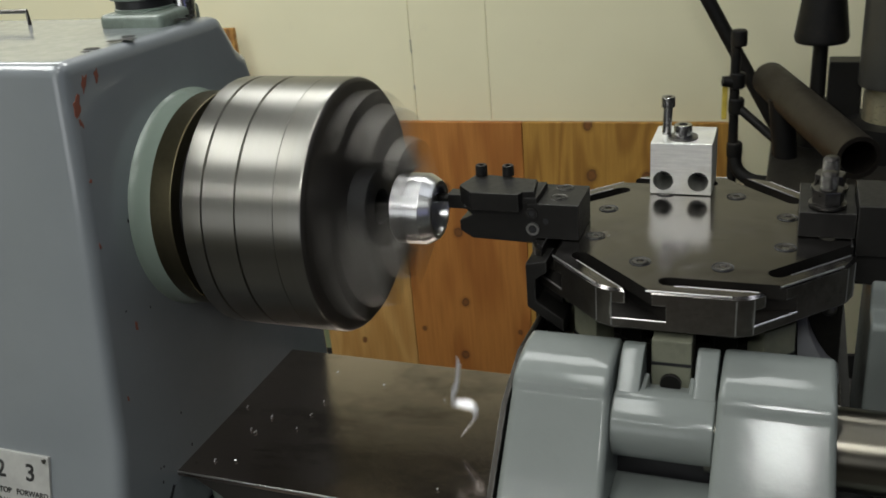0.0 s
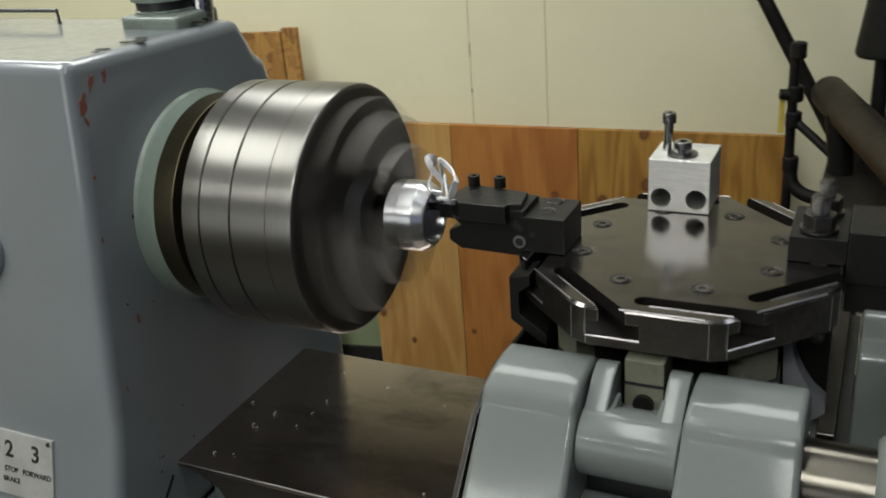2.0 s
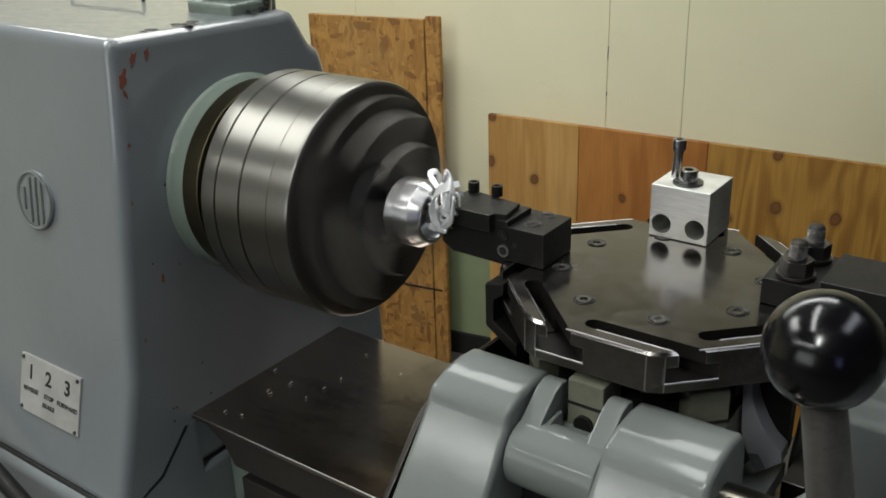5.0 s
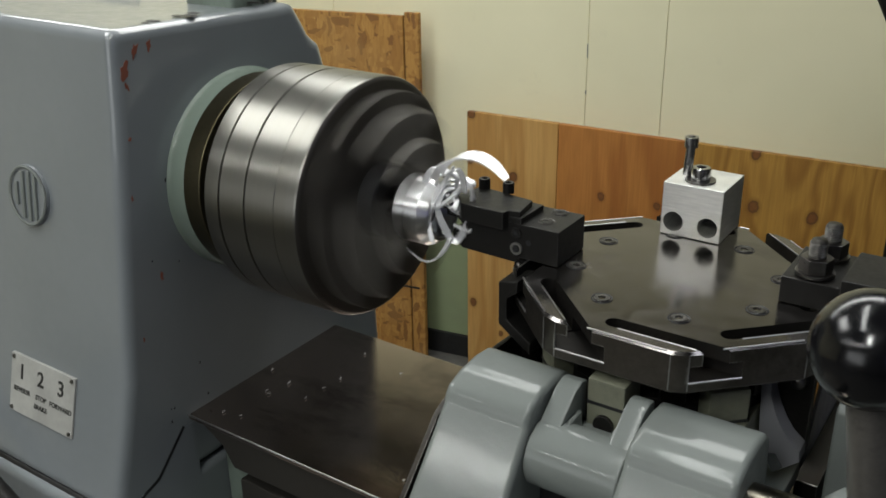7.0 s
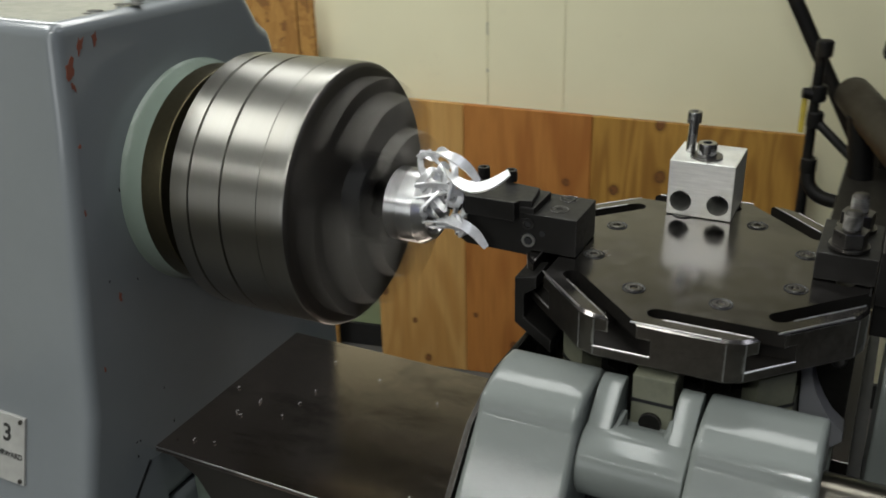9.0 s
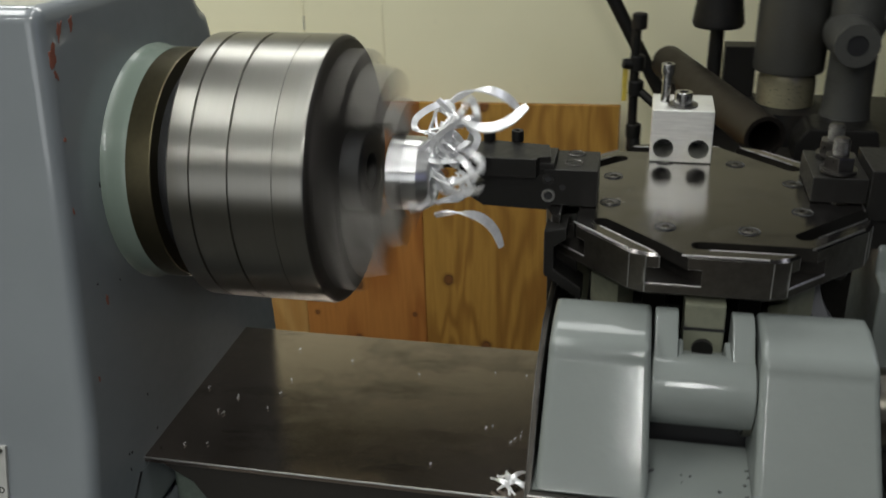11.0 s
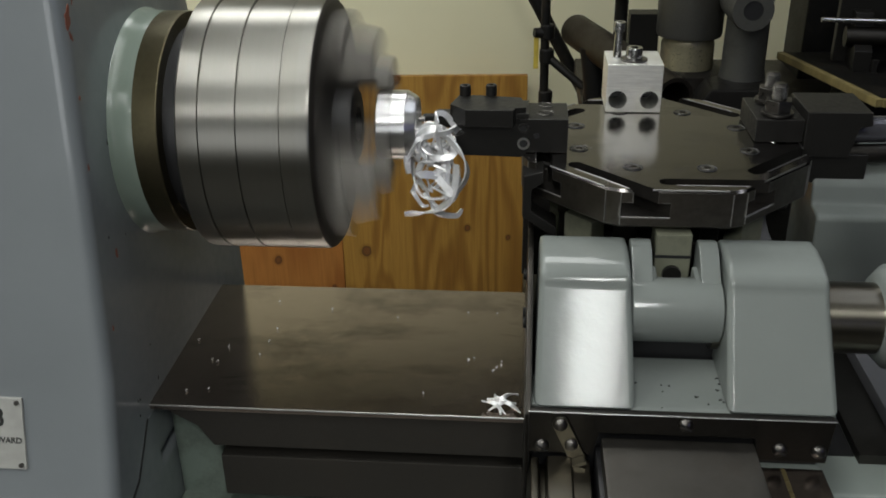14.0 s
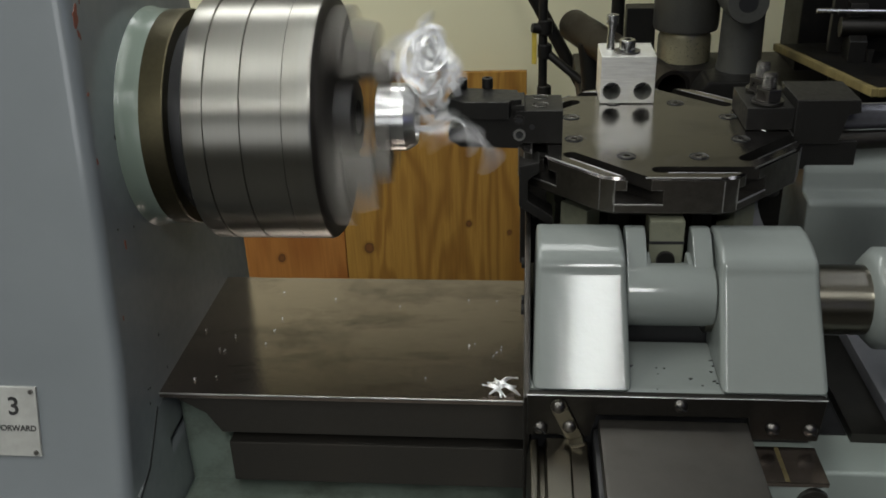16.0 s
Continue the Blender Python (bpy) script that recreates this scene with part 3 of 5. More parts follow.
        part("paint_chip", transform(b, Matrix.Translation((xr, y, z)) @ pose(0, 0, 0, rnd.uniform(-35, 15), 0, 0)), RED if r > 0.0022 else BENCH, hs, "rust-red chip in the enamel" if r > 0.0022 else "dark chip in the enamel")
    for i in range(9):
        b = bmesh.new()
        bmesh.ops.create_icosphere(b, subdivisions=1, radius=1)
        s = rnd.uniform(0.003, 0.007)
        for v in b.verts:
            v.co = Vector((v.co.x * s * 1.5, v.co.y * s, v.co.z * 0.0006))
        part("bare_chip", transform(b, Matrix.Translation((xr - 0.008 - 0.012 * rnd.random(), -0.165 + 0.03 * i * 0.9 * rnd.random() - 0.008, 1.2815))), BENCH, hs, "bare metal chip")


def transform(b, m):
    bmesh.ops.transform(b, matrix=m, verts=b.verts)
    return b


def bed():
    bd = thing("lathe_bed", "green-grey cast lathe bed with dark steel ways", "lathe bed", (-0.2, 0, 0.0))
    part("bed_plate", box(-0.462, 0.5, -0.157, 0.080, 0.8765, 0.882, 0.0008, 2), BED, bd, "oily brown steel chip plate")
    part("plate_edge", box(-0.4615, 0.5, -0.1578, -0.1562, 0.8805, 0.8824, 0.0005, 1), EDGE, bd, "bright worn edge")
    # the slanted left end also stands for shade under the plate's overhang
    part("plate_lip_with_shade", prism([(-0.452, 0.8765), (0.45, 0.8765), (0.45, 0.8335), (-0.404, 0.8335), (-0.418, 0.856)], "y", -0.1525, 0.07, 0.0015), LIP, bd)
    part("front_way", box(-0.40, 0.45, -0.150, 0.05, 0.772, 0.8200, 0.002), LIP, bd, "dark steel way strip")
    # black box that fills the gap with painted shade
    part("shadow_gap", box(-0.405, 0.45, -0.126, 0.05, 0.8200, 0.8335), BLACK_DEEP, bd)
    part("web", prism([(-0.459, 0.874), (-0.4075, 0.874), (-0.409, 0.80), (-0.408, 0.77), (-0.40, 0.752), (-0.36, 0.745), (-0.36, 0.55), (-0.459, 0.55)], "y", -0.118, 0.05, 0.008, 3), GREENISH, bd)
    part("casting", box(-0.459, 1.2, -0.175, 0.12, FLOOR + 0.25, 0.747, 0.01, 3), GREENISH, bd, "worn green-grey casting")
    part("pedestal", box(-1.2, 1.2, -0.16, 0.2, FLOOR, FLOOR + 0.31, 0.01), GREY, bd)
    # loose chips on the plate
    rnd = random.Random(11)
    for i in range(22):
        x, y = rnd.uniform(-0.45, -0.125), rnd.uniform(-0.15, 0.06)
        if i > 15:
            x, y = rnd.uniform(-0.175, -0.126), rnd.uniform(-0.10, 0.03)
        if i < 9:
            x = rnd.uniform(-0.455, -0.37)
            y = rnd.uniform(-0.15, -0.02) + (x + 0.45) * 0.3
        s = rnd.uniform(0.0009, 0.0026)
        pts = [(x + s * 0.4 * math.sin(k * 1.3 + i), y + s * (k - 2) * 0.5, 0.8835 + 0.0008 * (k % 2)) for k in range(5)]
        solo("metal_chip", tube(pts, 0.00036, 5), SWARF, "tiny bright metal chip lying on the chip plate", "swarf", group="chips on the plate")
    heap = thing("chip_curl", "crumpled bright chip at the front of the plate", "swarf", (-0.13, -0.142, 0.882))
    for i in range(6):
        a = rnd.uniform(0, 3)
        c = Vector((-0.128 + rnd.uniform(-0.012, 0.008), -0.146 + rnd.uniform(-0.006, 0.01), 0.8875))
        d = Vector((math.cos(a), math.sin(a), 0.15)) * 0.013
        part("ribbon", ribbon([c - d, c + Vector((0, 0, 0.005)), c + d], 0.004), SWARF, heap)


def ribbon(ctrl, width, n=26, twist=1.2, thick=0.0006):
    """A curled flat strip of swarf with its own thickness."""
    pts = smooth_path(ctrl, n)
    b = bmesh.new()
    rows = []
    for i, p in enumerate(pts):
        d = (pts[min(i + 1, n)] - pts[max(i - 1, 0)]).normalized()
        s = d.cross(Vector((0.3, 0.5, 0.8))).normalized()
        u = d.cross(s)
        a = twist * i / n * 3
        w = (s * math.cos(a) + u * math.sin(a)) * width * 0.5 * (0.22 + 0.78 * math.sin(math.pi * min(1, (i + 1) / (n + 2))) ** 0.45)
        h = d.cross(w).normalized() * thick
        rows.append([b.verts.new(p + w + h), b.verts.new(p - w + h), b.verts.new(p - w - h), b.verts.new(p + w - h)])
    for p, q in zip(rows, rows[1:]):
        for k in range(4):
            b.faces.new((p[k], q[k], q[(k + 1) % 4], p[(k + 1) % 4]))
    b.faces.new(rows[0]), b.faces.new(rows[-1])
    return b


# ---------------------------------------------------------------- chuck and workpiece
def chuck():
    ck = thing("lathe_chuck", "spinning turned steel three-jaw lathe chuck", "lathe chuck", (-0.34, AX_Y, AX_Z))
    R = 0.1145

    def groove(x):
        return [(x - 0.0014, R), (x - 0.0009, R - 0.0018), (x + 0.0009, R - 0.0018), (x + 0.0014, R)]

    prof = [(-0.3985, 0.06), (-0.3985, R - 0.0025), (-0.3965, R - 0.0005), *groove(-0.378), *groove(-0.3465), (-0.312, R), (-0.3116, R - 0.0005), (-0.3112, R), (-0.2895, R), (-0.2872, R - 0.001)]
    part("chuck_body", lathe(prof, (0, AX_Y, AX_Z), "x", 128), CHUCK, ck, "bright turned steel drum with two grooves")
    part("chuck_face", lathe([(-0.2872, R - 0.001), (-0.2835, R - 0.005), (-0.2835, 0.082), (-0.2845, 0.080), (-0.2845, 0.030), (-0.288, 0.028), (-0.288, 0.0)], (0, AX_Y, AX_Z), "x", 128), FACE, ck, "dark scored steel face")
    part("hub", lathe([(-0.288, 0.034), (-0.268, 0.0335), (-0.266, 0.031), (-0.266, 0.016), (-0.28, 0.015), (-0.28, 0)], (0, AX_Y, AX_Z), "x", 64), BLACK_DEEP, ck)
    for k in range(3):
        turn = Matrix.Translation((0, AX_Y, AX_Z)) @ pose(0, 0, 0, 120 * k, 0, 0)
        jaw = part("master_jaw", transform(box(-0.2845, -0.266, -0.017, 0.017, 0.036, 0.102, 0.0015), turn), JAW, ck)
        part("top_jaw", transform(prism([(-0.266, 0.0385), (-0.2475, 0.0385), (-0.2475, 0.0318), (-0.235, 0.0318), (-0.232, 0.034), (-0.232, 0.060), (-0.244, 0.063), (-0.244, 0.086), (-0.266, 0.091)], "y", -0.0145, 0.0145, 0.001), turn), JAW, jaw)
        for r in (0.049, 0.076):
            x0 = -0.236 if r < 0.06 else -0.248
            part("jaw_bolt", transform(rod((x0, 0, r), (x0 + 0.004, 0, r), 0.0055, n=16), turn), BLACK_DEEP, jaw)
    wp = thing("workpiece", "turned aluminium workpiece with a coned, bored end", "workpiece", (-0.23, AX_Y, AX_Z))
    part("billet", lathe([(-0.2465, 0.0), (-0.2465, 0.0305), (-0.2455, 0.0315), (-0.2205, 0.0315), (-0.2190, 0.0309), (-0.2120, 0.0268), (-0.2105, 0.0250), (-0.2105, 0.0222)], (0, AX_Y, AX_Z), "x", 96), ALU, wp, sharp=12)
    part("bore", lathe([(-0.2105, 0.0222), (-0.2135, 0.0205), (-0.232, 0.0195), (-0.232, 0)], (0, AX_Y, AX_Z), "x", 64), ALU, wp, "bright bored recess")
    return ck, wp


# ---------------------------------------------------------------- turret and what it carries
TZ = 1.1
AP = 0.127                        # apothem of the eight-sided turret


def turret():
    tu = thing("turret", "eight-sided worn steel tool turret with T-slots", "turret", (0, 0, 1.0))
    # one eighth wedge, then eight of them: each has a straight slot that runs out at its right-hand neighbour
    h = AP * math.tan(math.pi / 8)
    slot0, yo, yi = -0.006, -0.1147, -0.1005
    octo = []
    for k in range(8):
        for u in (-h + 0.007, h - 0.007):
            p = pose(0, 0, 0, 0, 0, 45 * k) @ Vector((u, -AP, 0))
            octo.append((p.x, p.y))
    plate = prism(octo, "z", 1.066, TZ, 0.0)
    soften(plate, 0.0022, 1, 50)
    cutter = bmesh.new()
    for k in range(8):
        turn = pose(0, 0, 0, 0, 0, 45 * k)
        c = bmesh.new()
        n = 8
        mid, hw = (yo + yi) / 2, (yi - yo) / 2
        poly = [(0.16, mid - hw), (0.16, mid + hw)] + [(slot0 + hw * math.cos(a), mid + hw * math.sin(a)) for a in [math.pi / 2 + math.pi * i / n for i in range(n + 1)]]
        prism(poly, "z", 1.0765, TZ + 0.01, 0, bm=c)
        join(cutter, c, turn)
        c = box(0.035, 0.16, mid - 0.0145, mid + 0.0145, 1.0755, 1.0885)
        join(cutter, c, turn)
    me_a, me_b = mesh_of(plate, TOP, "turret_plate"), mesh_of(cutter, SIDE, "cutter")
    me_a.materials.append(SIDE)
    oa, ob = new("turret_plate", me_a), new("cutter", me_b)
    mod = oa.modifiers.new("slots", "BOOLEAN")
    mod.object, mod.operation, mod.solver = ob, "DIFFERENCE", "EXACT"
    mod.use_self = True
    out = bpy.data.meshes.new_from_object(oa.evaluated_get(bpy.context.evaluated_depsgraph_get()))
    bpy.data.objects.remove(oa), bpy.data.objects.remove(ob)
    b = bmesh.new()
    b.from_mesh(out)
    bpy.data.meshes.remove(out)
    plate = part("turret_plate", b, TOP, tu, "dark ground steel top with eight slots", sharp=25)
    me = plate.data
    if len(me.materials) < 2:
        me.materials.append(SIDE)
    me.materials.append(SLOT_SHADE)
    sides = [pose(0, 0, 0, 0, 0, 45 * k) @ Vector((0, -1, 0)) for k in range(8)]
    # faces inside the slots get the near-black that carries the recess shade
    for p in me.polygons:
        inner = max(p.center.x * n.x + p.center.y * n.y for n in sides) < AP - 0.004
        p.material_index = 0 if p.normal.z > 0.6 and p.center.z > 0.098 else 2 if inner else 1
    # bright worn edges along the slots and the undercuts
    for k in range(8):
        turn = pose(0, 0, 0, 0, 0, 45 * k)
        for a, c, r in (((0.0, -0.1151, TZ), (0.060, -0.1151, TZ), 0.0006), ((0.0576, -0.1222, 1.0754), (0.0868, -0.093, 1.0754), 0.0009),
                        ((-0.02, -AP + 0.0016, TZ - 0.0005), (0.042, -AP + 0.0016, TZ - 0.0005), 0.0008),
                        ((h - 0.0072, -AP, 1.069), (h - 0.0072, -AP, TZ - 0.003), 0.0006), ((-h + 0.0072, -AP, 1.069), (-h + 0.0072, -AP, TZ - 0.003), 0.0006)):
            part("worn_edge", transform(tube([a, c], r, 6), turn), EDGE, tu)
    s, q = 0.0315, 0.0315 * (1 + 2 ** 0.5)
    for x, y in ((-s, -q), (s, -q), (q, -s), (q, s), (s, q), (-s, q), (-q, s), (-q, -s)):
        part("counterbore", lathe([(TZ + 0.0004, 0.0086), (TZ + 0.0007, 0.0082), (TZ + 0.0002, 0.0072)], (x, y, 0), "z", 28), BLACK_DEEP, tu)
        hex_socket_screw(tu, x, y, TZ - 0.0075, 0.0066, 0.0085, FLUSH, "flush_screw")
    part("neck", lathe([(1.067, 0.088), (1.045, 0.086), (1.04, 0.07), (0.98, 0.07)], (0, 0, 0), "z", 64), BLACK, tu, "black indexing neck")
    for k in range(8):
        a = math.radians(22.5 + 45 * k)
        part("stop_lug", transform(box(-0.010, 0.010, -0.005, 0.006, 1.035, 1.066, 0.002), Matrix.Translation((0.092 * math.sin(a), -0.092 * math.cos(a), 0)) @ pose(0, 0, 0, 0, 0, math.degrees(a))), DARKBAR, tu)
    return tu


def turret_base():
    ba = thing("indexing_head", "worn pale indexing head casting under the turret", "machine head", (0, 0, 0.9))
    part("ring", lathe([(1.036, 0.085), (1.034, 0.092), (1.0, 0.094), (0.985, 0.095), (0.95, 0.095), (0.9, 0.095)], (0, 0, 0), "z", 72), BLACK, ba, "black ring under the turret")
    for k in range(1, 8):
        blk = box(-0.0165, 0.0165, -0.1085, -0.09, 0.996, 1.052, 0.002)
        b2 = part("number_block", transform(blk, pose(0, 0, 0, 0, 0, 45 * k)), CREAM, ba, "worn pale number block")
        part("block_groove", transform(box(-0.0168, 0.0168, -0.1088, -0.10, 1.0235, 1.0262), pose(0, 0, 0, 0, 0, 45 * k)), BLACK_DEEP, b2)
    part("index_tongue", box(-0.0145, 0.0155, -0.131, -0.10, 1.018, 1.062, 0.002), CREAM, ba, "chipped green index tongue")
    part("tongue_groove", box(-0.0148, 0.0158, -0.1313, -0.125, 1.0405, 1.0432), BLACK_DEEP, ba)
    part("tongue_screw", rod((0.0005, -0.1295, 1.026), (0.0005, -0.134, 1.026), 0.008, n=20), BLACK, ba)
    # cove-shaped web beside a dark hollow, with a slide rail behind it
    part("curved_web", prism([(0.087, 1.060), (0.089, 1.035), (0.091, 1.0025), (0.097, 0.985), (0.106, 0.968), (0.1245, 0.985), (0.1235, 0.9945), (0.114, 1.002), (0.1065, 1.013), (0.101, 1.024), (0.097, 1.036), (0.0945, 1.060)], "y", -0.040, -0.022, 0.0012, 2), WEB, ba, "pale grey curved web")
    part("rubbed_edge", prism([(0.0978, 0.9845), (0.106, 0.9692), (0.113, 0.9762), (0.1062, 0.9865)], "y", -0.0408, -0.039), CHROME, ba, "bright rubbed edge of the web")
    part("web_bore", prism([(0.092, 1.062), (0.1232, 1.062), (0.1232, 0.986), (0.098, 0.986)], "y", -0.0215, -0.012), DARKBAR, ba, "dark hollow behind the web")
    part("boss_screw", lathe([(-0.0205, 0.006), (-0.027, 0.006), (-0.029, 0.004), (-0.029, 0)], (0.1125, 0, 1.046), "y", 20), SCREW, ba)
    part("web_foot", prism([(0.060, 0.965), (0.060, 1.0215), (0.0885, 1.0215), (0.0905, 0.965)], "y", -0.078, -0.03, 0.002), CREAM, ba, "chipped pale casting")
    part("side_web", prism([(0.046, 0.91), (0.046, 0.93), (0.077, 0.995), (0.2, 1.0), (0.2, 0.91)], "x", 0.1092, 0.1126, 0.0008), WEB, ba, "pale lilac side web")
    rail = part("slide_rail", box(0.1130, 0.1320, 0.0146, 0.30, 0.89, 0.930, 0.0008), DARKBAR, ba, "dark steel slide rail")
    part("rail_edge", tube([(0.1132, 0.0147, 0.9299), (0.1318, 0.0147, 0.9299)], 0.0006, 6), EDGE, rail)
    part("side_plate", prism([(-0.243, 0.80), (-0.243, 0.957), (-0.180, 1.022), (-0.13, 1.040), (0.09, 1.03), (0.09, 0.80)], "x", -0.1205, -0.1155, 0.0015), DARKBAR, ba, "dark side plate with bolts")
    for y, z in ((-0.03, 1.02), (-0.09, 1.0), (-0.09, 0.96), (-0.15, 0.985)):
        part("side_bolt", rod((-0.120, y, z), (-0.1235, y, z), 0.005, n=16), BLACK, ba)
    part("hook_arm", prism([(-0.1265, 1.090), (-0.108, 1.094), (-0.108, 1.083), (-0.118, 1.076), (-0.118, 1.056), (-0.095, 1.040), (-0.095, 1.028), (-0.1265, 1.050)], "y", -0.075, -0.045, 0.002), BLACK, ba, "black index hook")
    part("hook_plate", prism([(-0.1255, 1.088), (-0.104, 1.088), (-0.100, 1.040), (-0.100, 0.98), (-0.1255, 0.98)], "y", -0.052, -0.044, 0.001), DARKBAR, ba, "dark worn index plate")
    part("hook_bolt", lathe([(-0.0515, 0.0075), (-0.056, 0.0075), (-0.0575, 0.006), (-0.0575, 0)], (-0.112, 0, 1.030), "y", 20), BLACK, ba)
    part("core", box(-0.105, 0.088, -0.072, 0.11, 0.80, 0.985, 0.008), GREENISH, ba)
    return ba


def tool_holder():
    th = thing("tool_holder", "black steel tool holder with a clamped boring tool", "tool holder", (-0.14, -0.02, 1.1))
    part("holder_body", prism([(-0.087, 1.1005), (-0.087, 1.132), (-0.150, 1.132), (-0.150, 1.1265), (-0.1885, 1.1265), (-0.180, 1.119), (-0.192, 1.113), (-0.192, 1.104), (-0.181, 1.097), (-0.124, 1.0955), (-0.124, 1.1005)], "y", -0.045, 0.004, 0.0012), BLACK, th, "blackened steel body")
    part("clamp", prism([(-0.193, -0.036), (-0.186, -0.006), (-0.129, -0.014), (-0.1245, -0.0435), (-0.1345, -0.046), (-0.136, -0.0525), (-0.178, -0.0525)], "z", 1.1265, 1.1425, 0.001), BLACK, th, "bevelled clamp block")
    part("clamp_step", box(-0.151, -0.122, -0.046, -0.006, 1.132, 1.1375, 0.001), BLACK, th)
    for x, y in ((-0.181, -0.009), (-0.157, -0.0075)):
        hex_socket_screw(th, x, y, 1.1425, 0.0052, 0.0095, BLACK)
    for x, y in ((-0.107, -0.028), (-0.107, -0.004)):
        part("counterbore", lathe([(1.1323, 0.0078), (1.1327, 0.0072), (1.1321, 0.006)], (x, y, 0), "z", 24), DARKBAR, th)
        hex_socket_screw(th, x, y, 1.127, 0.0056, 0.0055, BLACK)
    for x, z, mat, r in ((-0.1268, 1.1235, BLACK, 0.0048), (-0.1265, 1.1092, ALU, 0.0056)):
        part("set_screw_rim", lathe([(-0.0445, r), (-0.0465, r), (-0.0465, r * 0.66), (-0.043, r * 0.6), (-0.043, 0)], (x, 0, z), "y", 22), mat, th)
        part("set_screw_socket", rod((x, -0.0462, z), (x, -0.0467, z), r * 0.58, n=6), BLACK_DEEP, th)
    part("pin_hole", rod((-0.115, -0.0445, 1.1165), (-0.115, -0.0455, 1.1165), 0.0026, n=12), BLACK_DEEP, th)
    part("tool_shank", box(-0.206, -0.17, -0.033, -0.018, 1.119, 1.132, 0.001), BLACK, th, "square black tool shank")
    bar = part("boring_bar", rod((-0.2185, -0.0275, 1.1265), (-0.20, -0.026, 1.1265), 0.0036, bevel=0.0005), BLACK, th, "thin boring bar")
    part("insert", prism([(-0.2225, -0.036), (-0.2165, -0.036), (-0.2165, -0.026), (-0.219, -0.026)], "z", 1.125, 1.1285, 0.0004, 1), EDGE, bar)
    return th


def drilled_block():
    db = thing("drilled_block", "milled aluminium block with two bores and cap screws", "tool block", (-0.018, 0.1, 1.1))
    x0, x1, y0, y1, z1 = -0.0455, 0.0095, 0.0735, 0.128, 1.1495
    plate = box(x0, x1, y0, y1, TZ + 0.0006, z1, 0.0012)
    cutter = bmesh.new()
    for x in (-0.0338, -0.0025):
        rod((x, y0 - 0.01, 1.1135), (x, y1 + 0.01, 1.1135), 0.0092, n=36, bm=cutter)
    me_a, me_b = mesh_of(plate, ALU_BLOCK, "block"), mesh_of(cutter, ALU_BLOCK, "cutter")
    oa, ob = new("block", me_a), new("cutter", me_b)
    mod = oa.modifiers.new("bores", "BOOLEAN")
    mod.object, mod.operation, mod.solver = ob, "DIFFERENCE", "EXACT"
    out = bpy.data.meshes.new_from_object(oa.evaluated_get(bpy.context.evaluated_depsgraph_get()))
    bpy.data.objects.remove(oa), bpy.data.objects.remove(ob)
    b = bmesh.new()
    b.from_mesh(out)
    bpy.data.meshes.remove(out)
    part("block", b, ALU_BLOCK, db, "bright milled aluminium with two through bores")
    for x in (-0.0338, -0.0025):
        part("bore_plug", rod((x, 0.112, 1.1135), (x, 0.131, 1.1135), 0.0091, n=28), BLACK_DEEP, db)
    part("washer", lathe([(z1, 0.0135), (z1 + 0.0018, 0.0135), (z1 + 0.0018, 0.006)], (-0.0185, 0.0915, 0), "z", 32), SCREW, db)
    hex_socket_screw(db, -0.0185, 0.0915, z1 + 0.0018, 0.0083, 0.011, CHROME, "cap_screw")
    part("screw_shank", rod((-0.0345, 0.1015, z1), (-0.0335, 0.1025, z1 + 0.027), 0.0042, n=18), CHROME, db)
    hex_socket_screw(db, -0.0335, 0.1025, z1 + 0.026, 0.0062, 0.0095, CHROME, "tall_cap_screw")
    return db


def clamp_block():
    cb = thing("stud_block", "dark steel clamp block with two nutted studs", "tool block", (0.105, 0.03, 1.1))
    part("block", box(0.0845, 0.1275, -0.0085, 0.060, TZ + 0.0006, 1.122, 0.0012), BLACK, cb)
    for x, y in ((0.1055, 0.006), (0.1075, 0.044)):
        part("washer", lathe([(1.1235, 0.0145), (1.126, 0.0145), (1.126, 0.006)], (x, y, 0), "z", 32), SCREW, cb)
        b = prism([(x + a, y + c) for a, c in hexagon(0.0128, 0.3)], "z", 1.126, 1.1375, 0.0009)
        nut = part("nut", b, SCREW, cb)
        prof = [(1.137, 0.0068)]
        for i in range(9):
            prof += [(1.1380 + i * 0.0014, 0.0068), (1.1387 + i * 0.0014, 0.0060)]
        prof += [(1.1515, 0.0055), (1.1515, 0)]
        part("stud", lathe(prof, (x, y, 0), "z", 24), DARKBAR, nut, sharp=70)
    lb = thing("bar_holder", "black steel bar holder gripping a bright round bar", "tool holder", (0.17, 0.01, 1.1))
    part("holder_body", prism([(0.128, 1.088), (0.128, 1.1305), (0.185, 1.1305), (0.187, 1.118), (0.176, 1.116), (0.170, 1.088)], "y", -0.012, 0.050, 0.0015), BLACK, lb)
    part("holder_foot", box(0.1285, 0.19, -0.006, 0.05, 1.06, 1.0885, 0.002), BLACK, lb)
    part("round_bar", rod((0.165, 0.018, 1.104), (0.42, 0.03, 1.108), 0.0125, bevel=0.002), OILED, lb, "glossy oiled black round bar")
    part("lower_bar", rod((0.165, 0.006, 1.085), (0.42, 0.02, 1.088), 0.009, bevel=0.002), DARKBAR, lb)
    return cb, lb


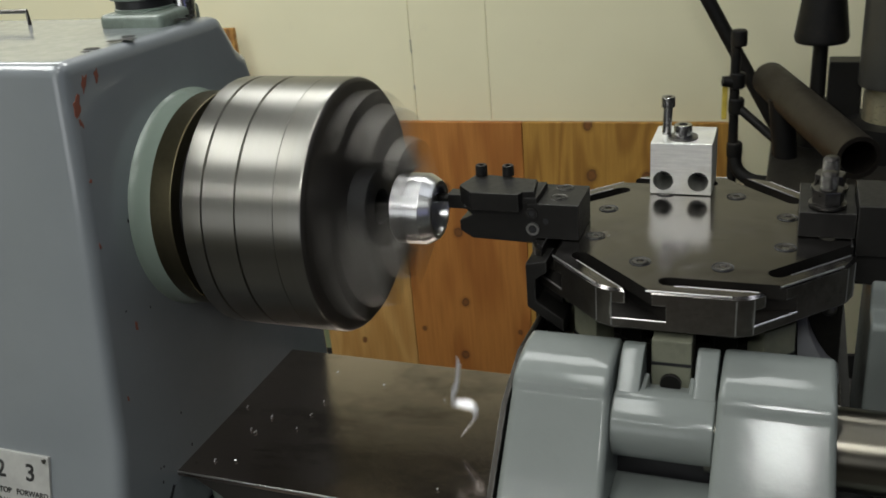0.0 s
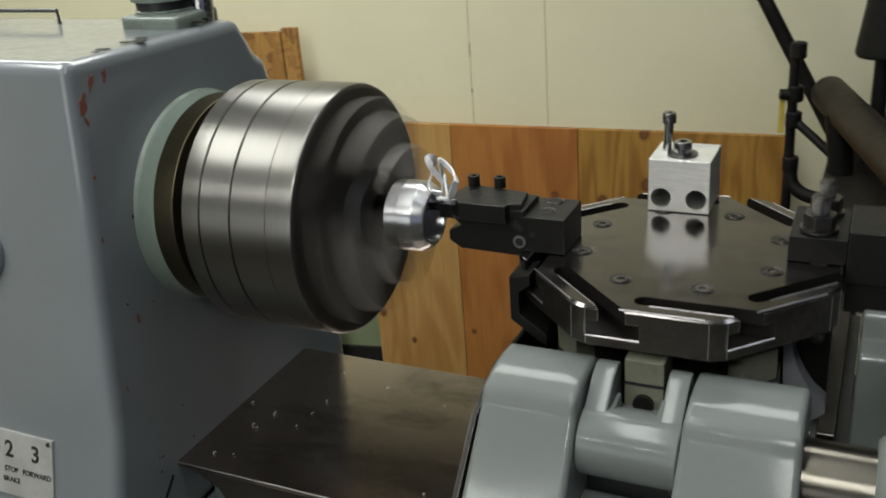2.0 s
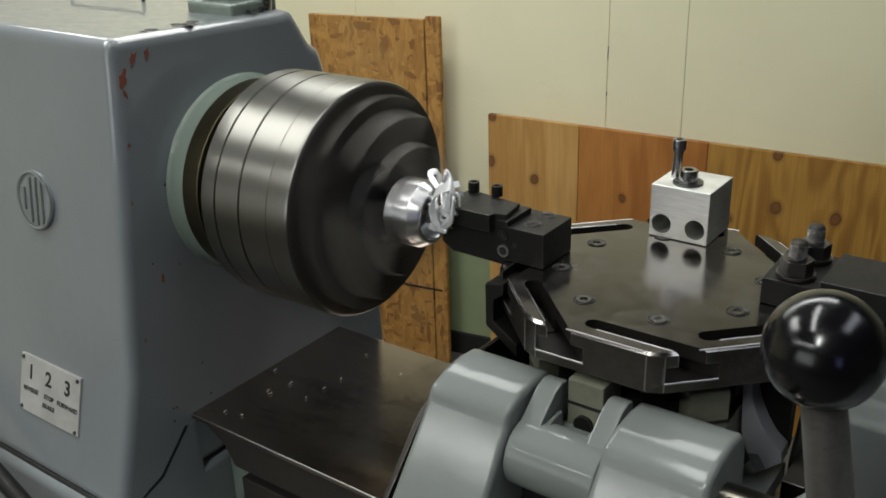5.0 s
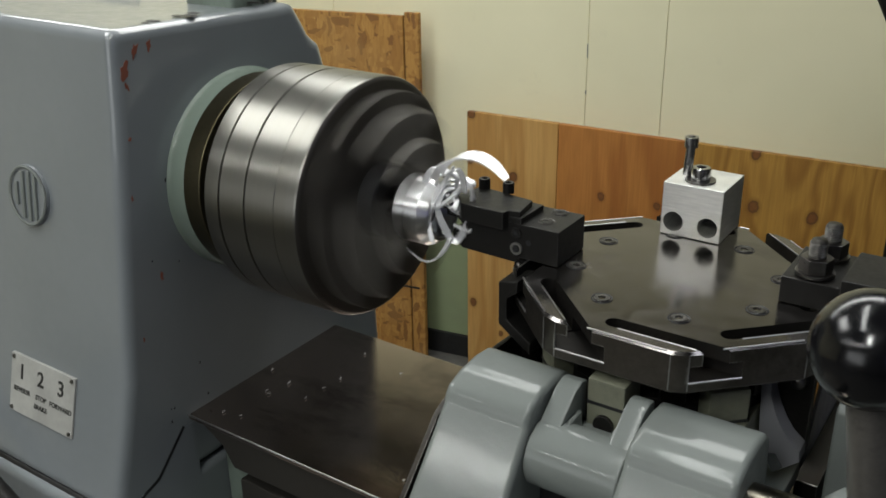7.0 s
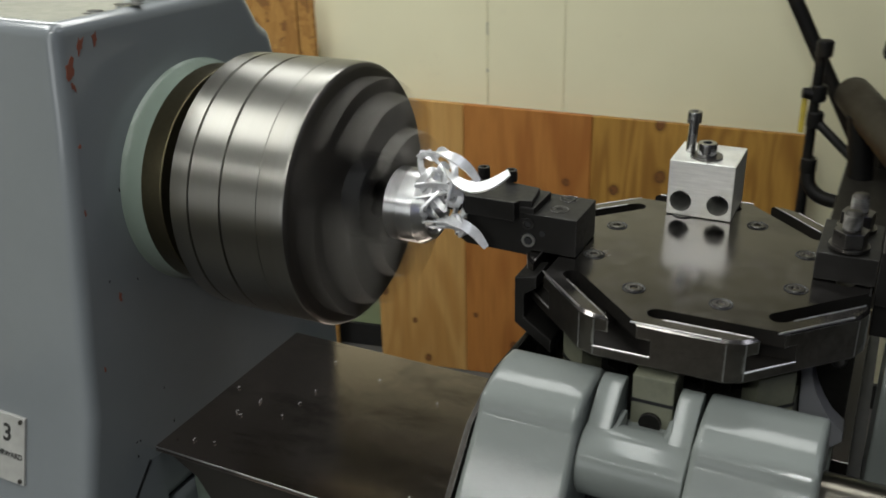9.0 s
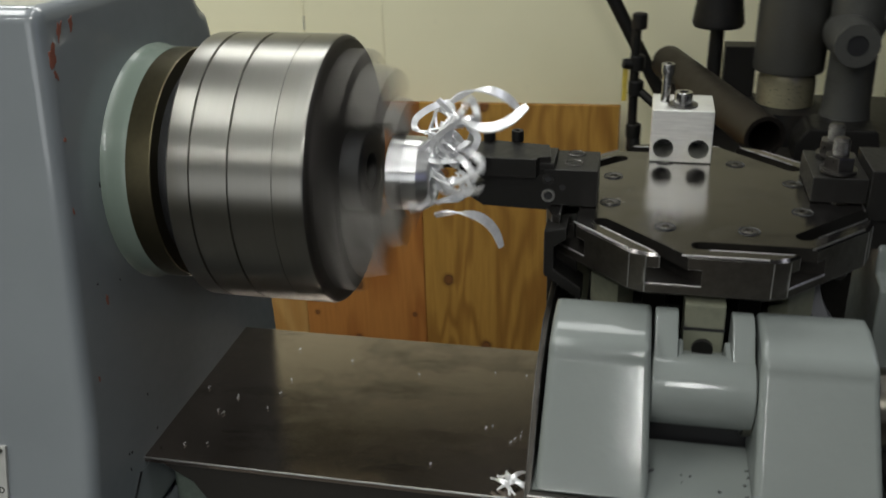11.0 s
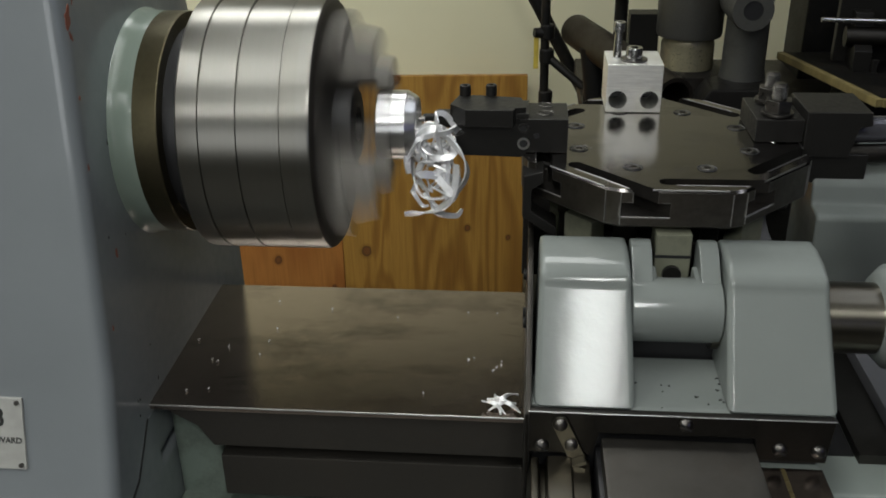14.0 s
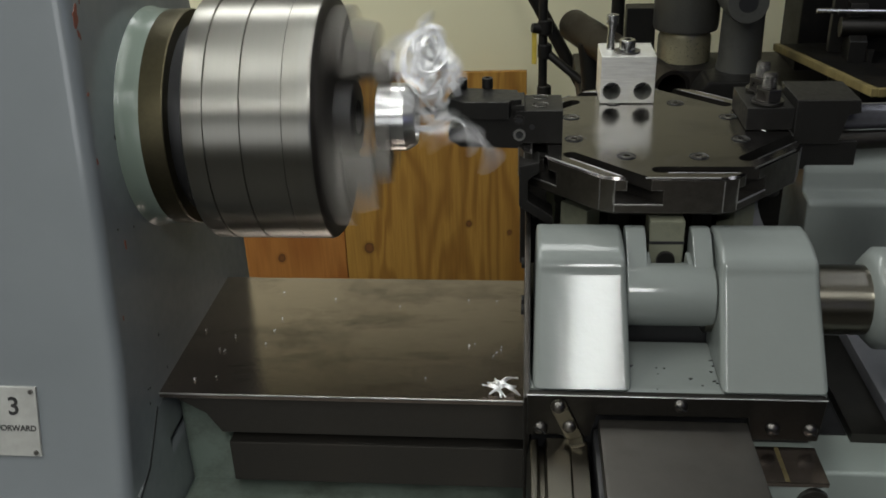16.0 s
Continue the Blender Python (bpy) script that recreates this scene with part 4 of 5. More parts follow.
def saddle():
    sd = thing("saddle", "pale grey-green enamelled saddle with two rounded arms", "machine saddle", (0, -0.18, 0.86))
    sec = [(-0.2385, 0.9605), (-0.1815, 1.0345), (-0.1800, 1.0405), (-0.1755, 1.0478), (-0.158, 1.0535), (-0.136, 1.0555), (-0.118, 1.0535), (-0.108, 1.046), (-0.108, 0.962)]
    for x0, x1, n in ((-0.1105, -0.0385, 0), (0.0385, 0.1155, 1)):
        b = prism(sec, "x", x0, x1, 0.0, 3)
        # the arms widen slightly towards the foot
        for v in b.verts:
            v.co.x += (0.004 if v.co.x > (x0 + x1) / 2 else -0.003) * max(0, min(1, (1.06 - v.co.z) / 0.1))
        soften(b, 0.0052, 3, 30)
        part("arm", b, PALE, sd, "rounded glossy arm cover")
    part("trough", prism([(-0.2375, 0.9602), (-0.200, 0.9640), (-0.168, 0.9655), (-0.164, 0.962), (-0.164, 0.955), (-0.2375, 0.955)], "x", -0.0395, 0.0395, 0.003, 2), PALE, sd)
    part("body", box(-0.1165, 0.119, -0.235, 0.0, 0.944, 0.9612, 0.003), PALE, sd)
    # black fillers in place of the shade under the body and behind the trough
    part("undercut_filler", box(-0.114, 0.1095, -0.2355, -0.02, 0.80, 0.9438), BLACK_DEEP, sd)
    part("trough_gap_filler", box(-0.0385, 0.0385, -0.1625, -0.12, 0.955, 0.985), BLACK_DEEP, sd)
    # yoke
    yk = part("yoke", rod((-0.0368, -0.163, 1.009), (0.0368, -0.163, 1.009), 0.0265, n=48, bevel=0.002), PALE, sd, "round pale yoke with a forked top")
    for x0, x1, w in ((-0.0358, -0.0185, -0.0142), (0.0195, 0.0358, 0.0155)):
        part("prong", prism([(-0.181, 1.026), (-0.166, 1.0345), (-0.141, 1.0535), (-0.131, 1.0565), (-0.122, 1.0545), (-0.122, 1.0), (-0.16, 0.995)], "x", x0, x1, 0.0022, 2), PALE, yk)
        part("prong_foot", prism([(-0.178, 1.024), (-0.160, 1.035), (-0.138, 1.037), (-0.134, 1.0), (-0.16, 0.995)], "x", min(x1, w) if w < 0 else w, w if w < 0 else x0 + 0.002, 0.001, 1), PALE, yk)
    part("fork_web", prism([(-0.178, 1.02), (-0.160, 1.0235), (-0.128, 1.0225), (-0.128, 0.99), (-0.16, 0.99)], "x", -0.0355, 0.0355, 0.002), PALE, yk)
    part("quill", rod((0.03, -0.155, 1.002), (0.176, -0.155, 1.002), 0.0295, n=48, bevel=0.001), SHAFT, sd, "bright ground steel quill")
    part("quill_cap", rod((0.162, -0.155, 1.004), (0.25, -0.155, 1.004), 0.043, n=48, bevel=0.009), PALE, sd)
    # strip with screws
    st = part("wiper_strip", prism([(-0.1175, 0.9605), (-0.1175, 0.9215), (-0.0665, 0.9215), (-0.0615, 0.9425), (0.0575, 0.9425), (0.0605, 0.9225), (0.1135, 0.9215), (0.1165, 0.9605)], "y", -0.2445, -0.2365, 0.0012), DARKBAR, sd, "dark steel wiper strip")
    part("strip_edge", box(-0.118, 0.117, -0.2448, -0.2432, 0.9602, 0.9610, 0.0003, 1), EDGE, st)
    for x, z in ((-0.1065, 0.929), (0.0035, 0.9535), (0.077, 0.9335), (0.1065, 0.933)):
        screw = part("round_screw", lathe([(-0.2445, 0.0058), (-0.2462, 0.0056), (-0.248, 0.0042), (-0.2487, 0.0)], (x, 0, z), "y", 20), SCREW, st)
        part("screw_slot", transform(box(-0.005, 0.005, -0.0004, 0.0008, -0.0007, 0.0007), Matrix.Translation((x, -0.2486, z)) @ pose(0, 0, 0, 0, 35, 0)), BLACK_DEEP, screw)
    lt = part("latch", transform(prism([(0.0065 * math.cos(a), 0.0065 * math.sin(a)) for a in [math.pi * i / 8 for i in range(9)]] + [(-0.0065, -0.034), (0.0065, -0.034)], "y", -0.2475, -0.2448, 0.0006), Matrix.Translation((-0.0925, 0, 0.9515)) @ pose(0, 0, 0, 0, -24, 0)), SHAFT, st, "bent steel latch strip")
    part("latch_lip", transform(box(-0.011, 0.007, -0.256, -0.2446, -0.037, -0.0335, 0.0006), Matrix.Translation((-0.0925, 0, 0.9515)) @ pose(0, 0, 0, 0, -24, 0)), SHAFT, lt)
    for x, z in ((-0.0925, 0.9515), (-0.0835, 0.9325)):
        part("round_screw", lathe([(-0.2473, 0.0055), (-0.249, 0.0053), (-0.2507, 0.004), (-0.2513, 0.0)], (x, 0, z), "y", 20), SCREW, lt)
    # black grime in the corners
    rnd = random.Random(31)
    for i in range(22):
        r = rnd.uniform(0.0006, 0.0017)
        x, y = (rnd.uniform(-0.038, 0.04), rnd.uniform(-0.2345, -0.205)) if i > 11 else (rnd.choice((-0.037, 0.0385, -0.034, 0.036)) + rnd.uniform(-0.002, 0.002), rnd.uniform(-0.235, -0.18))
        z = 0.9602 + min(0.0038, (y + 0.2375) * 0.1013) + 0.0003
        ring = [r * (0.4 + 0.9 * rnd.random()) for _ in range(9)]
        part("grime_fleck", prism([(x + q * math.cos(k * math.tau / 9), y + q * 0.7 * math.sin(k * math.tau / 9)) for k, q in enumerate(ring)], "z", z - 0.001, z + 0.0004), BLACK_DEEP, sd, "fleck of black grime")
    part("slide_cover", box(-0.0605, 0.0565, -0.47, -0.2465, 0.925, 0.9405, 0.002), COVER, sd, "smooth steel slide cover")
    # black, as the shade beneath the cover
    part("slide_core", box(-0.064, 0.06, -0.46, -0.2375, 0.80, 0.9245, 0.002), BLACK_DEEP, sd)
    part("way_left", prism([(-0.1175, 0.90), (-0.1145, 0.919), (-0.109, 0.919), (-0.108, 0.912), (-0.103, 0.912), (-0.102, 0.9205), (-0.083, 0.9205), (-0.0825, 0.918), (-0.0685, 0.918), (-0.0685, 0.80), (-0.1175, 0.80)], "y", -0.47, -0.2465, 0.0008, 1), SHAFT, sd, "planed steel slideway")
    part("way_right", box(0.0625, 0.1115, -0.2905, -0.2465, 0.9135, 0.9175, 0.0008), BED, sd, "oil-stained steel way")
    part("oil_streak", box(0.079, 0.0825, -0.2895, -0.248, 0.9174, 0.9178), OIL, sd, "streak of yellow oil")
    part("way_foot", box(0.061, 0.1125, -0.289, -0.20, 0.80, 0.9133, 0.003), PALE_LIT, sd)
    part("foot_bolt", lathe([(-0.2885, 0.012), (-0.293, 0.012), (-0.293, 0.007), (-0.290, 0.006), (-0.290, 0)], (0.101, 0, 0.9), "y", 28), SCREW, sd)
    return sd


def carriage_side():
    cs = thing("carriage_housing", "pale grey-green enamelled carriage housing beside the turret", "machine housing", (0.2, -0.05, 0.8))
    part("top_cover", prism([(-0.036, 0.85), (-0.036, 1.036), (-0.032, 1.0400), (-0.014, 1.0412), (-0.012, 1.0440), (-0.010, 1.0600), (-0.003, 1.0680), (0.060, 1.0830), (0.08, 1.0), (0.08, 0.85)], "x", 0.1435, 0.62, 0.003, 3), PALE, cs, "stepped pale cover")
    part("front_apron", box(0.1155, 0.62, -0.236, -0.06, 0.80, 0.884, 0.004, 3), PALE_LIT, cs)
    part("apron_panel", box(0.1935, 0.62, -0.184, -0.03, 0.884, 0.906, 0.003), WEB, cs, "smooth pale lilac panel")
    part("gib", box(0.159, 0.193, -0.196, 0.0, 0.8845, 0.894, 0.001), COVER, cs, "dark steel gib bar")
    # black sheet and box drawn as shaded slot and gap
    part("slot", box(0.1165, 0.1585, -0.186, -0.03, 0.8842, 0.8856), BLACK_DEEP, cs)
    part("rail_gap_filler", box(0.1325, 0.1430, -0.033, 0.3, 0.80, 0.905), BLACK_DEEP, cs, "black filler for the shaded gap beside the rail")
    lv = thing("ball_lever", "grey steel lever with a black ball knob", "lever", (0.20, -0.2, 0.9))
    part("stem", tube([(0.215, -0.19, 0.86), (0.212, -0.205, 0.96), (0.203, -0.222, 1.07), (0.192, -0.229, 1.14), (0.187, -0.231, 1.17)], [0.0165, 0.015, 0.0135, 0.0120, 0.0115], 20), STEM, lv, "worn grey steel stem")
    b = bmesh.new()
    bmesh.ops.create_uvsphere(b, u_segments=48, v_segments=32, radius=0.0309)
    part("ball_knob", transform(b, Matrix.Translation((0.1850, -0.232, 1.1945))), BALL, lv, "glossy black ball knob")
    return cs, lv


# ---------------------------------------------------------------- behind the lathe
def back_bench():
    be = thing("iron_bench", "greasy dark iron bench top behind the lathe", "bench", (0.9, 1.4, FLOOR))
    part("bench_top", box(0.03, 1.9, 0.95, 1.92, 0.61, 0.66, 0.006), BENCH_TOP, be)
    for x in (0.1, 1.8):
        for y in (1.0, 1.86):
            part("leg", box(x - 0.03, x + 0.03, y - 0.03, y + 0.03, FLOOR, 0.61, 0.004), BENCH, be)
    tp = thing("steel_tube", "large rusty steel tube lying behind the turret", "tube", (0.1, 1.35, 0.8))
    a, c = Vector((0.198, 1.087, 0.80)), Vector((0.018, 1.66, 0.803))
    d = (c - a).length
    b = lathe([(0, 0.033), (0, 0.042), (d, 0.042), (d, 0.033), (0, 0.033)], (0, 0, 0), "z", 40)
    part("tube_wall", transform(b, Matrix.Translation(a) @ (c - a).to_track_quat("Z", "Y").to_matrix().to_4x4()), metal("rusty_tube", (0.055, 0.047, 0.04), 0.5, dirt=0.6), tp)
    part("tube_prop", box(0.035, 0.075, 1.5, 1.54, 0.655, 0.772, 0.004), BENCH, tp)
    pi = thing("pipe_run", "dark threaded water pipe with tees and elbows", "pipe", (-0.06, 1.6, FLOOR))
    x, y = -0.058, 1.66
    part("riser", rod((x, y, FLOOR), (x - 0.006, y, 0.91), 0.012, n=18), BENCH, pi)
    for z in (0.905, 0.80, 0.735, 0.62):
        part("fitting", rod((x, y, z - 0.02), (x, y, z + 0.02), 0.0195, n=20, bevel=0.004), BENCH, pi)
    part("elbow", tube(smooth_path([(x, y, 0.61), (x + 0.01, y - 0.01, 0.57), (x + 0.05, y - 0.02, 0.545), (x + 0.13, y - 0.02, 0.54)], 16), 0.017, 14), BENCH, pi)
    part("branch", rod((x, y, 0.735), (x + 0.13, y - 0.06, 0.64), 0.011, n=16), BENCH, pi)
    part("tap", rod((x - 0.035, y - 0.01, 0.80), (x, y, 0.795), 0.012, 0.016, n=14), BENCH, pi)
    part("tape", box(x - 0.035, x - 0.022, y - 0.006, y + 0.006, 0.70, 0.79, 0.002), YELLOW, pi)
    di = thing("slanting_conduit", "dark slanting steel conduit against the wall", "conduit", (0, 1.6, 0.8))
    part("conduit", rod((-0.235, 1.93, 1.09), (0.075, 1.93, 0.53), 0.019, n=20), BENCH, di)
    part("strut", rod((0.05, 1.5, 0.80), (0.075, 1.5, 0.58), 0.03, 0.025, n=20), BENCH, di)
    mu = thing("pedestal_press", "dark pedestal with a cup-shaped head", "machine tool", (0.16, 1.65, 0.66))
    part("cup", lathe([(0.905, 0.0), (0.905, 0.058), (0.915, 0.0615), (1.02, 0.047), (1.06, 0.045), (1.06, 0)], (0.128, 1.62, 0), "z", 40), BENCH, mu)
    part("stem", lathe([(0.66, 0.026), (0.76, 0.026), (0.765, 0.018), (0.91, 0.017)], (0.128, 1.62, 0), "z", 28), BLACK, mu)
    part("foot", lathe([(0.66, 0.055), (0.745, 0.05), (0.765, 0.03), (0.765, 0)], (0.133, 1.62, 0), "z", 32), BLACK, mu)
    part("bracket", box(0.15, 0.225, 1.60, 1.66, 0.655, 0.86, 0.004), BLACK, mu)
    mo = thing("electric_motor", "upright grey motor on a bearing ring", "motor", (0.285, 1.55, 0.66))
    part("casing", lathe([(0.818, 0.06), (0.822, 0.079), (0.83, 0.081), (1.15, 0.081), (1.15, 0)], (0.292, 1.55, 0), "z", 48), metal("dull_grey_casing", (0.06, 0.059, 0.053), 0.36, dirt=0.6, metallic=0.4), mo, "grey steel casing")
    part("bearing_ring", lathe([(0.74, 0.066), (0.80, 0.066), (0.818, 0.06)], (0.292, 1.55, 0), "z", 40), metal("oily_bright_ring", (0.34, 0.31, 0.21), 0.3, dirt=0.7, metallic=0.6), mo, "bright bearing ring")
    part("flange", lathe([(0.66, 0.10), (0.735, 0.095), (0.742, 0.07), (0.742, 0)], (0.292, 1.55, 0), "z", 40), BENCH, mo)
    ca = thing("cast_column", "grey cast-iron column with a pipe boss", "machine column", (0.42, 1.48, 0.66))
    part("column", lathe([(0.72, 0.058), (0.76, 0.052), (0.90, 0.050), (0.95, 0.06), (1.1, 0.06), (1.1, 0)], (0.418, 1.48, 0), "z", 40), GREYIRON, ca)
    part("boss", lathe([(1.34, 0.022), (1.34, 0.046), (1.36, 0.05), (1.48, 0.05)], (0.395, 0, 0.925), "y", 36), GREYIRON, ca, "round boss with a dark bore")
    part("boss_bore", lathe([(1.342, 0.0), (1.342, 0.024)], (0.395, 0, 0.925), "y", 28), BLACK_DEEP, ca)
    part("side_arm", rod((0.42, 1.48, 0.94), (0.52, 1.46, 0.99), 0.032, n=28), GREYIRON, ca)
    part("base", prism([(0.30, 0.655), (0.30, 0.70), (0.325, 0.735), (0.47, 0.735), (0.49, 0.66)], "y", 1.36, 1.55, 0.008), BLACK, ca, "rusty black base")
    vi = thing("wood_board", "oily yellow-brown board on the bench", "board", (0.8, 1.4, 0.66))
    part("plank", prism([(0.53, 1.6), (0.65, 1.2), (1.35, 1.28), (1.3, 1.66)], "z", 0.745, 0.764, 0.002), BENCH, vi, "grease-black board top")
    part("batten", prism([(0.527, 1.6), (0.647, 1.198), (0.665, 1.2), (0.545, 1.6)], "z", 0.748, 0.766, 0.002), OLD_WOOD, vi, "yellow worn board edge")
    part("batten", prism([(0.662, 1.195), (1.35, 1.275), (1.35, 1.29), (0.665, 1.21)], "z", 0.748, 0.766, 0.002), OLD_WOOD, vi)
    part("support", box(0.66, 1.25, 1.3, 1.55, 0.655, 0.745), BENCH, vi)
    fx = thing("clamp_fixture", "black clamp fixture with a bright rod", "fixture", (0.7, 1.45, 0.76))
    base = Matrix.Translation((0.775, 1.47, 0.764)) @ pose(0, 0, 0, 0, 0, -6)
    part("back_plate", transform(box(-0.14, 0.22, 0.03, 0.06, 0.0, 0.16, 0.004), base), BLACK, fx)
    for u in (-0.11, 0.02, 0.14):
        part("jaw", transform(prism([(-0.06, 0.0), (-0.06, 0.05), (-0.02, 0.07), (-0.01, 0.13), (0.03, 0.13), (0.03, 0.0)], "x", u, u + 0.04, 0.003), base), BLACK, fx)
    part("rod", transform(rod((-0.19, -0.03, 0.115), (0.24, -0.03, 0.115), 0.006, n=16), base), CHROME, fx, "bright cross rod")
    part("roller", transform(rod((-0.13, -0.02, 0.075), (0.2, -0.02, 0.075), 0.024, n=24), base), DARKBAR, fx)
    for u in (-0.06, 0.08):
        part("bolt", transform(rod((u, -0.055, 0.0), (u, -0.055, 0.03), 0.01, n=6), base), BLACK, fx)
    # added dark mass that hides the bright wall; no particular object
    rb = thing("dark_backdrop", "added dark shape for unclear things behind the bench", "cabinet", (1.1, 1.8, 0.66))
    part("shell", box(0.62, 1.5, 1.72, 1.9, 0.655, 0.93, 0.008), BENCH, rb)
    part("lid", box(0.61, 1.51, 1.70, 1.9, 0.93, 0.955, 0.004), BLACK, rb)


# ---------------------------------------------------------------- swarf
def swarf():
    """A tangle of long aluminium ribbons at the cut; each strand is rigid and swings on its own."""
    c = Vector((-0.203, -0.062, 1.125))
    sw = thing("swarf_tangle", "tangle of long bright aluminium swarf at the cut", "swarf", c)
    rnd = random.Random(7)
    strands = []
    # three long bowed strands, each drawn about the middle of its bow
    for chord, sag, width in ((0.072, 0.020, 0.0115), (0.062, 0.018, 0.010), (0.054, 0.015, 0.009)):
        ctrl = [c + Vector((chord * u, 0.004 * math.sin(5 * u + chord * 90), sag * (0.5 - 4 * u * u))) for u in (-0.5, -0.34, -0.17, 0, 0.17, 0.34, 0.5)]
        strands.append(part("strand", ribbon(ctrl, width, 40, 0.5, 0.0008), SWARF, sw))
    # the nest at the cut
    for i in range(12):
        turns, r0 = rnd.uniform(0.7, 1.55), rnd.uniform(0.012, 0.027)
        ph, tilt = rnd.uniform(0, 6.28), rnd.uniform(-0.5, 0.5)
        ctrl, n = [], 11
        for k in range(n):
            a = ph + turns * math.tau * k / (n - 1)
            r = r0 * (0.7 + 0.4 * k / n)
            p = Vector((r * 0.72 * math.cos(a), rnd.uniform(-0.005, 0.005) - 0.006 * k / n, r * 1.2 * math.sin(a)))
            p.rotate(Euler((tilt, 0, tilt * 1.5)))
            ctrl.append(c + p + Vector((rnd.uniform(-0.002, 0.010), 0, rnd.uniform(-0.006, 0.010))))
        strands.append(part("strand", ribbon(ctrl, rnd.uniform(0.0046, 0.0074), 56, rnd.uniform(0.2, 0.8), 0.0009), SWARF, sw))
    fl = thing("falling_chip", "bright chip curl dropping to the chip plate", "swarf", (-0.202, -0.06, 0.935))
    c = Vector((-0.202, -0.06, 0.935))
    part("curl", ribbon([c + Vector(p) for p in ((0.004, 0, 0.045), (0.0, 0, 0.02), (-0.006, 0, 0.0), (0.012, 0.002, -0.004), (0.016, 0, -0.014), (0.002, 0, -0.036))], 0.006, 30, 0.8), SWARF, fl)
    return sw, strands, fl


# ---------------------------------------------------------------- build
room()
boards()
back_bench()
headstock()
bed()
CK, WP = chuck()
CARRIED = [turret(), turret_base(), tool_holder(), drilled_block(), *clamp_block(), saddle(), *carriage_side()]
SW, STRANDS, FALL = swarf()

FEED = [(0, 0, 0), (1, 0.0, -0.0015), (2, -0.003, -0.004), (3, -0.001, -0.0066), (5.5, -0.003, -0.0082), (7, -0.003, -0.0072), (8.5, -0.0025, -0.004), (11, 0.0125, -0.002), (12.5, 0.012, -0.0045), (14, 0.0117, -0.010), (16, 0.0117, -0.0139)]


def motions():
    for ob in CARRIED:
        p = ob.location.copy()
        walk(ob, [(t, pose(p.x + dx, p.y + dy, p.z)) for t, dx, dy in FEED])
    for ob in (CK, WP):
        p = ob.location.copy()
        walk(ob, [(k / 30, pose(p.x, p.y, p.z, -84 * k, 0, 0)) for k in range(481)])
    # the strands come out of the bore one after another and whirl about the cut
    p = SW.location.copy()
    walk(SW, [(0, pose(p.x, p.y, p.z)), (16, pose(p.x, p.y, p.z))])
    # seconds, place along and up from the cut, turn in that plane, roll on its own chord
    LONG = [(0, 0.03, 0.03, -60, 0), (5.5, 0.0387, 0.0474, -21, 0), (6.0, 0.02, 0.03, 30, 0), (6.35, 0.02, 0.035, -100, 0), (6.5, 0.02, 0.045, -20, 0), (6.65, 0.026, 0.05, 70, 0), (7, 0.0309, 0.0525, -10, 0), (7.5, 0.0185, -0.0391, 7, 0), (8, 0.045, 0.0368, -9, 180), (8.5, 0.0264, 0.0345, 7, 180), (11, 0.037, 0.056, 1, 180), (11.5, -0.0099, -0.0535, 41, 180),
            (12, 0.0146, -0.0387, 7, 180), (12.5, 0.0077, -0.0579, -17, 180), (13, 0.0034, -0.083, -36, 180), (13.5, 0.0042, -0.0619, 34, 180), (14, 0.0107, -0.0666, -47, 180), (14.5, -0.011, -0.0867, -68, 180), (14.9, 0.02, -0.065, -70, 180), (15, 0.0287, -0.0608, -9, 180), (15.1, 0.03, -0.06, 50, 180), (15.4, 0.02, -0.068, -45, 180), (15.5, 0.0225, -0.068, 21, 180), (15.6, 0.0235, -0.072, 84, 180), (15.8, 0.0245, -0.0818, 12, 180), (16, 0.0418, -0.0213, 36, 0)]
    BOWED = [(0, 0, 0, 100, 0), (7.5, 0.0033, -0.0076, 100, 0), (8, 0.0131, -0.0299, -10, 0), (8.5, 0.0098, -0.0052, 1, 0), (11, 0.028, -0.0388, 26, 0), (11.5, 0.0145, -0.0335, 86, 0), (12, 0.0108, -0.0223, 59, 180), (12.5, 0.0186, -0.0426, 102, 0), (13, -0.0176, -0.0509, 105, 180), (13.5, 0.0286, -0.0468, 75, 0),
             (14, 0.0287, -0.0394, 91, 0), (14.5, 0.0368, -0.0717, 47, 180), (15, 0.0094, -0.0241, 166, 180), (15.5, 0.0133, -0.0573, 192, 0), (15.8, 0.0129, -0.0303, 159, 0), (16, 0.0259, -0.0083, 199, 180)]
    SHORT = [(0, 0, 0, 56, 0), (2.5, 0.0006, 0.0134, 56, 0), (3, 0.008, -0.0055, 120, 0), (5.5, 0.017, 0.026, 115, 180), (6, 0.0067, -0.0199, 108, 0), (6.5, 0.0112, 0.0195, 111, 0), (7, -0.0107, -0.0354, 156, 0), (7.5, 0.0044, -0.0186, 112, 0), (8, 0.0121, 0.0005, 14, 0), (8.5, 0.0061, 0.0399, 17, 0), (11, 0.040, 0.070, 5, 0),
             (11.5, 0.0028, -0.0072, 81, 0), (12.5, -0.0028, -0.0027, 120, 180), (13, 0.0133, -0.0231, 61, 180), (14, -0.0055, -0.0164, 126, 180), (14.5, -0.0115, -0.0184, 130, 180), (15, 0.012, 0.022, 70, 180), (15.5, 0.0141, 0.012, 110, 180), (15.8, 0.0162, -0.0054, 10, 180), (16, -0.0019, -0.0023, 6, 180)]
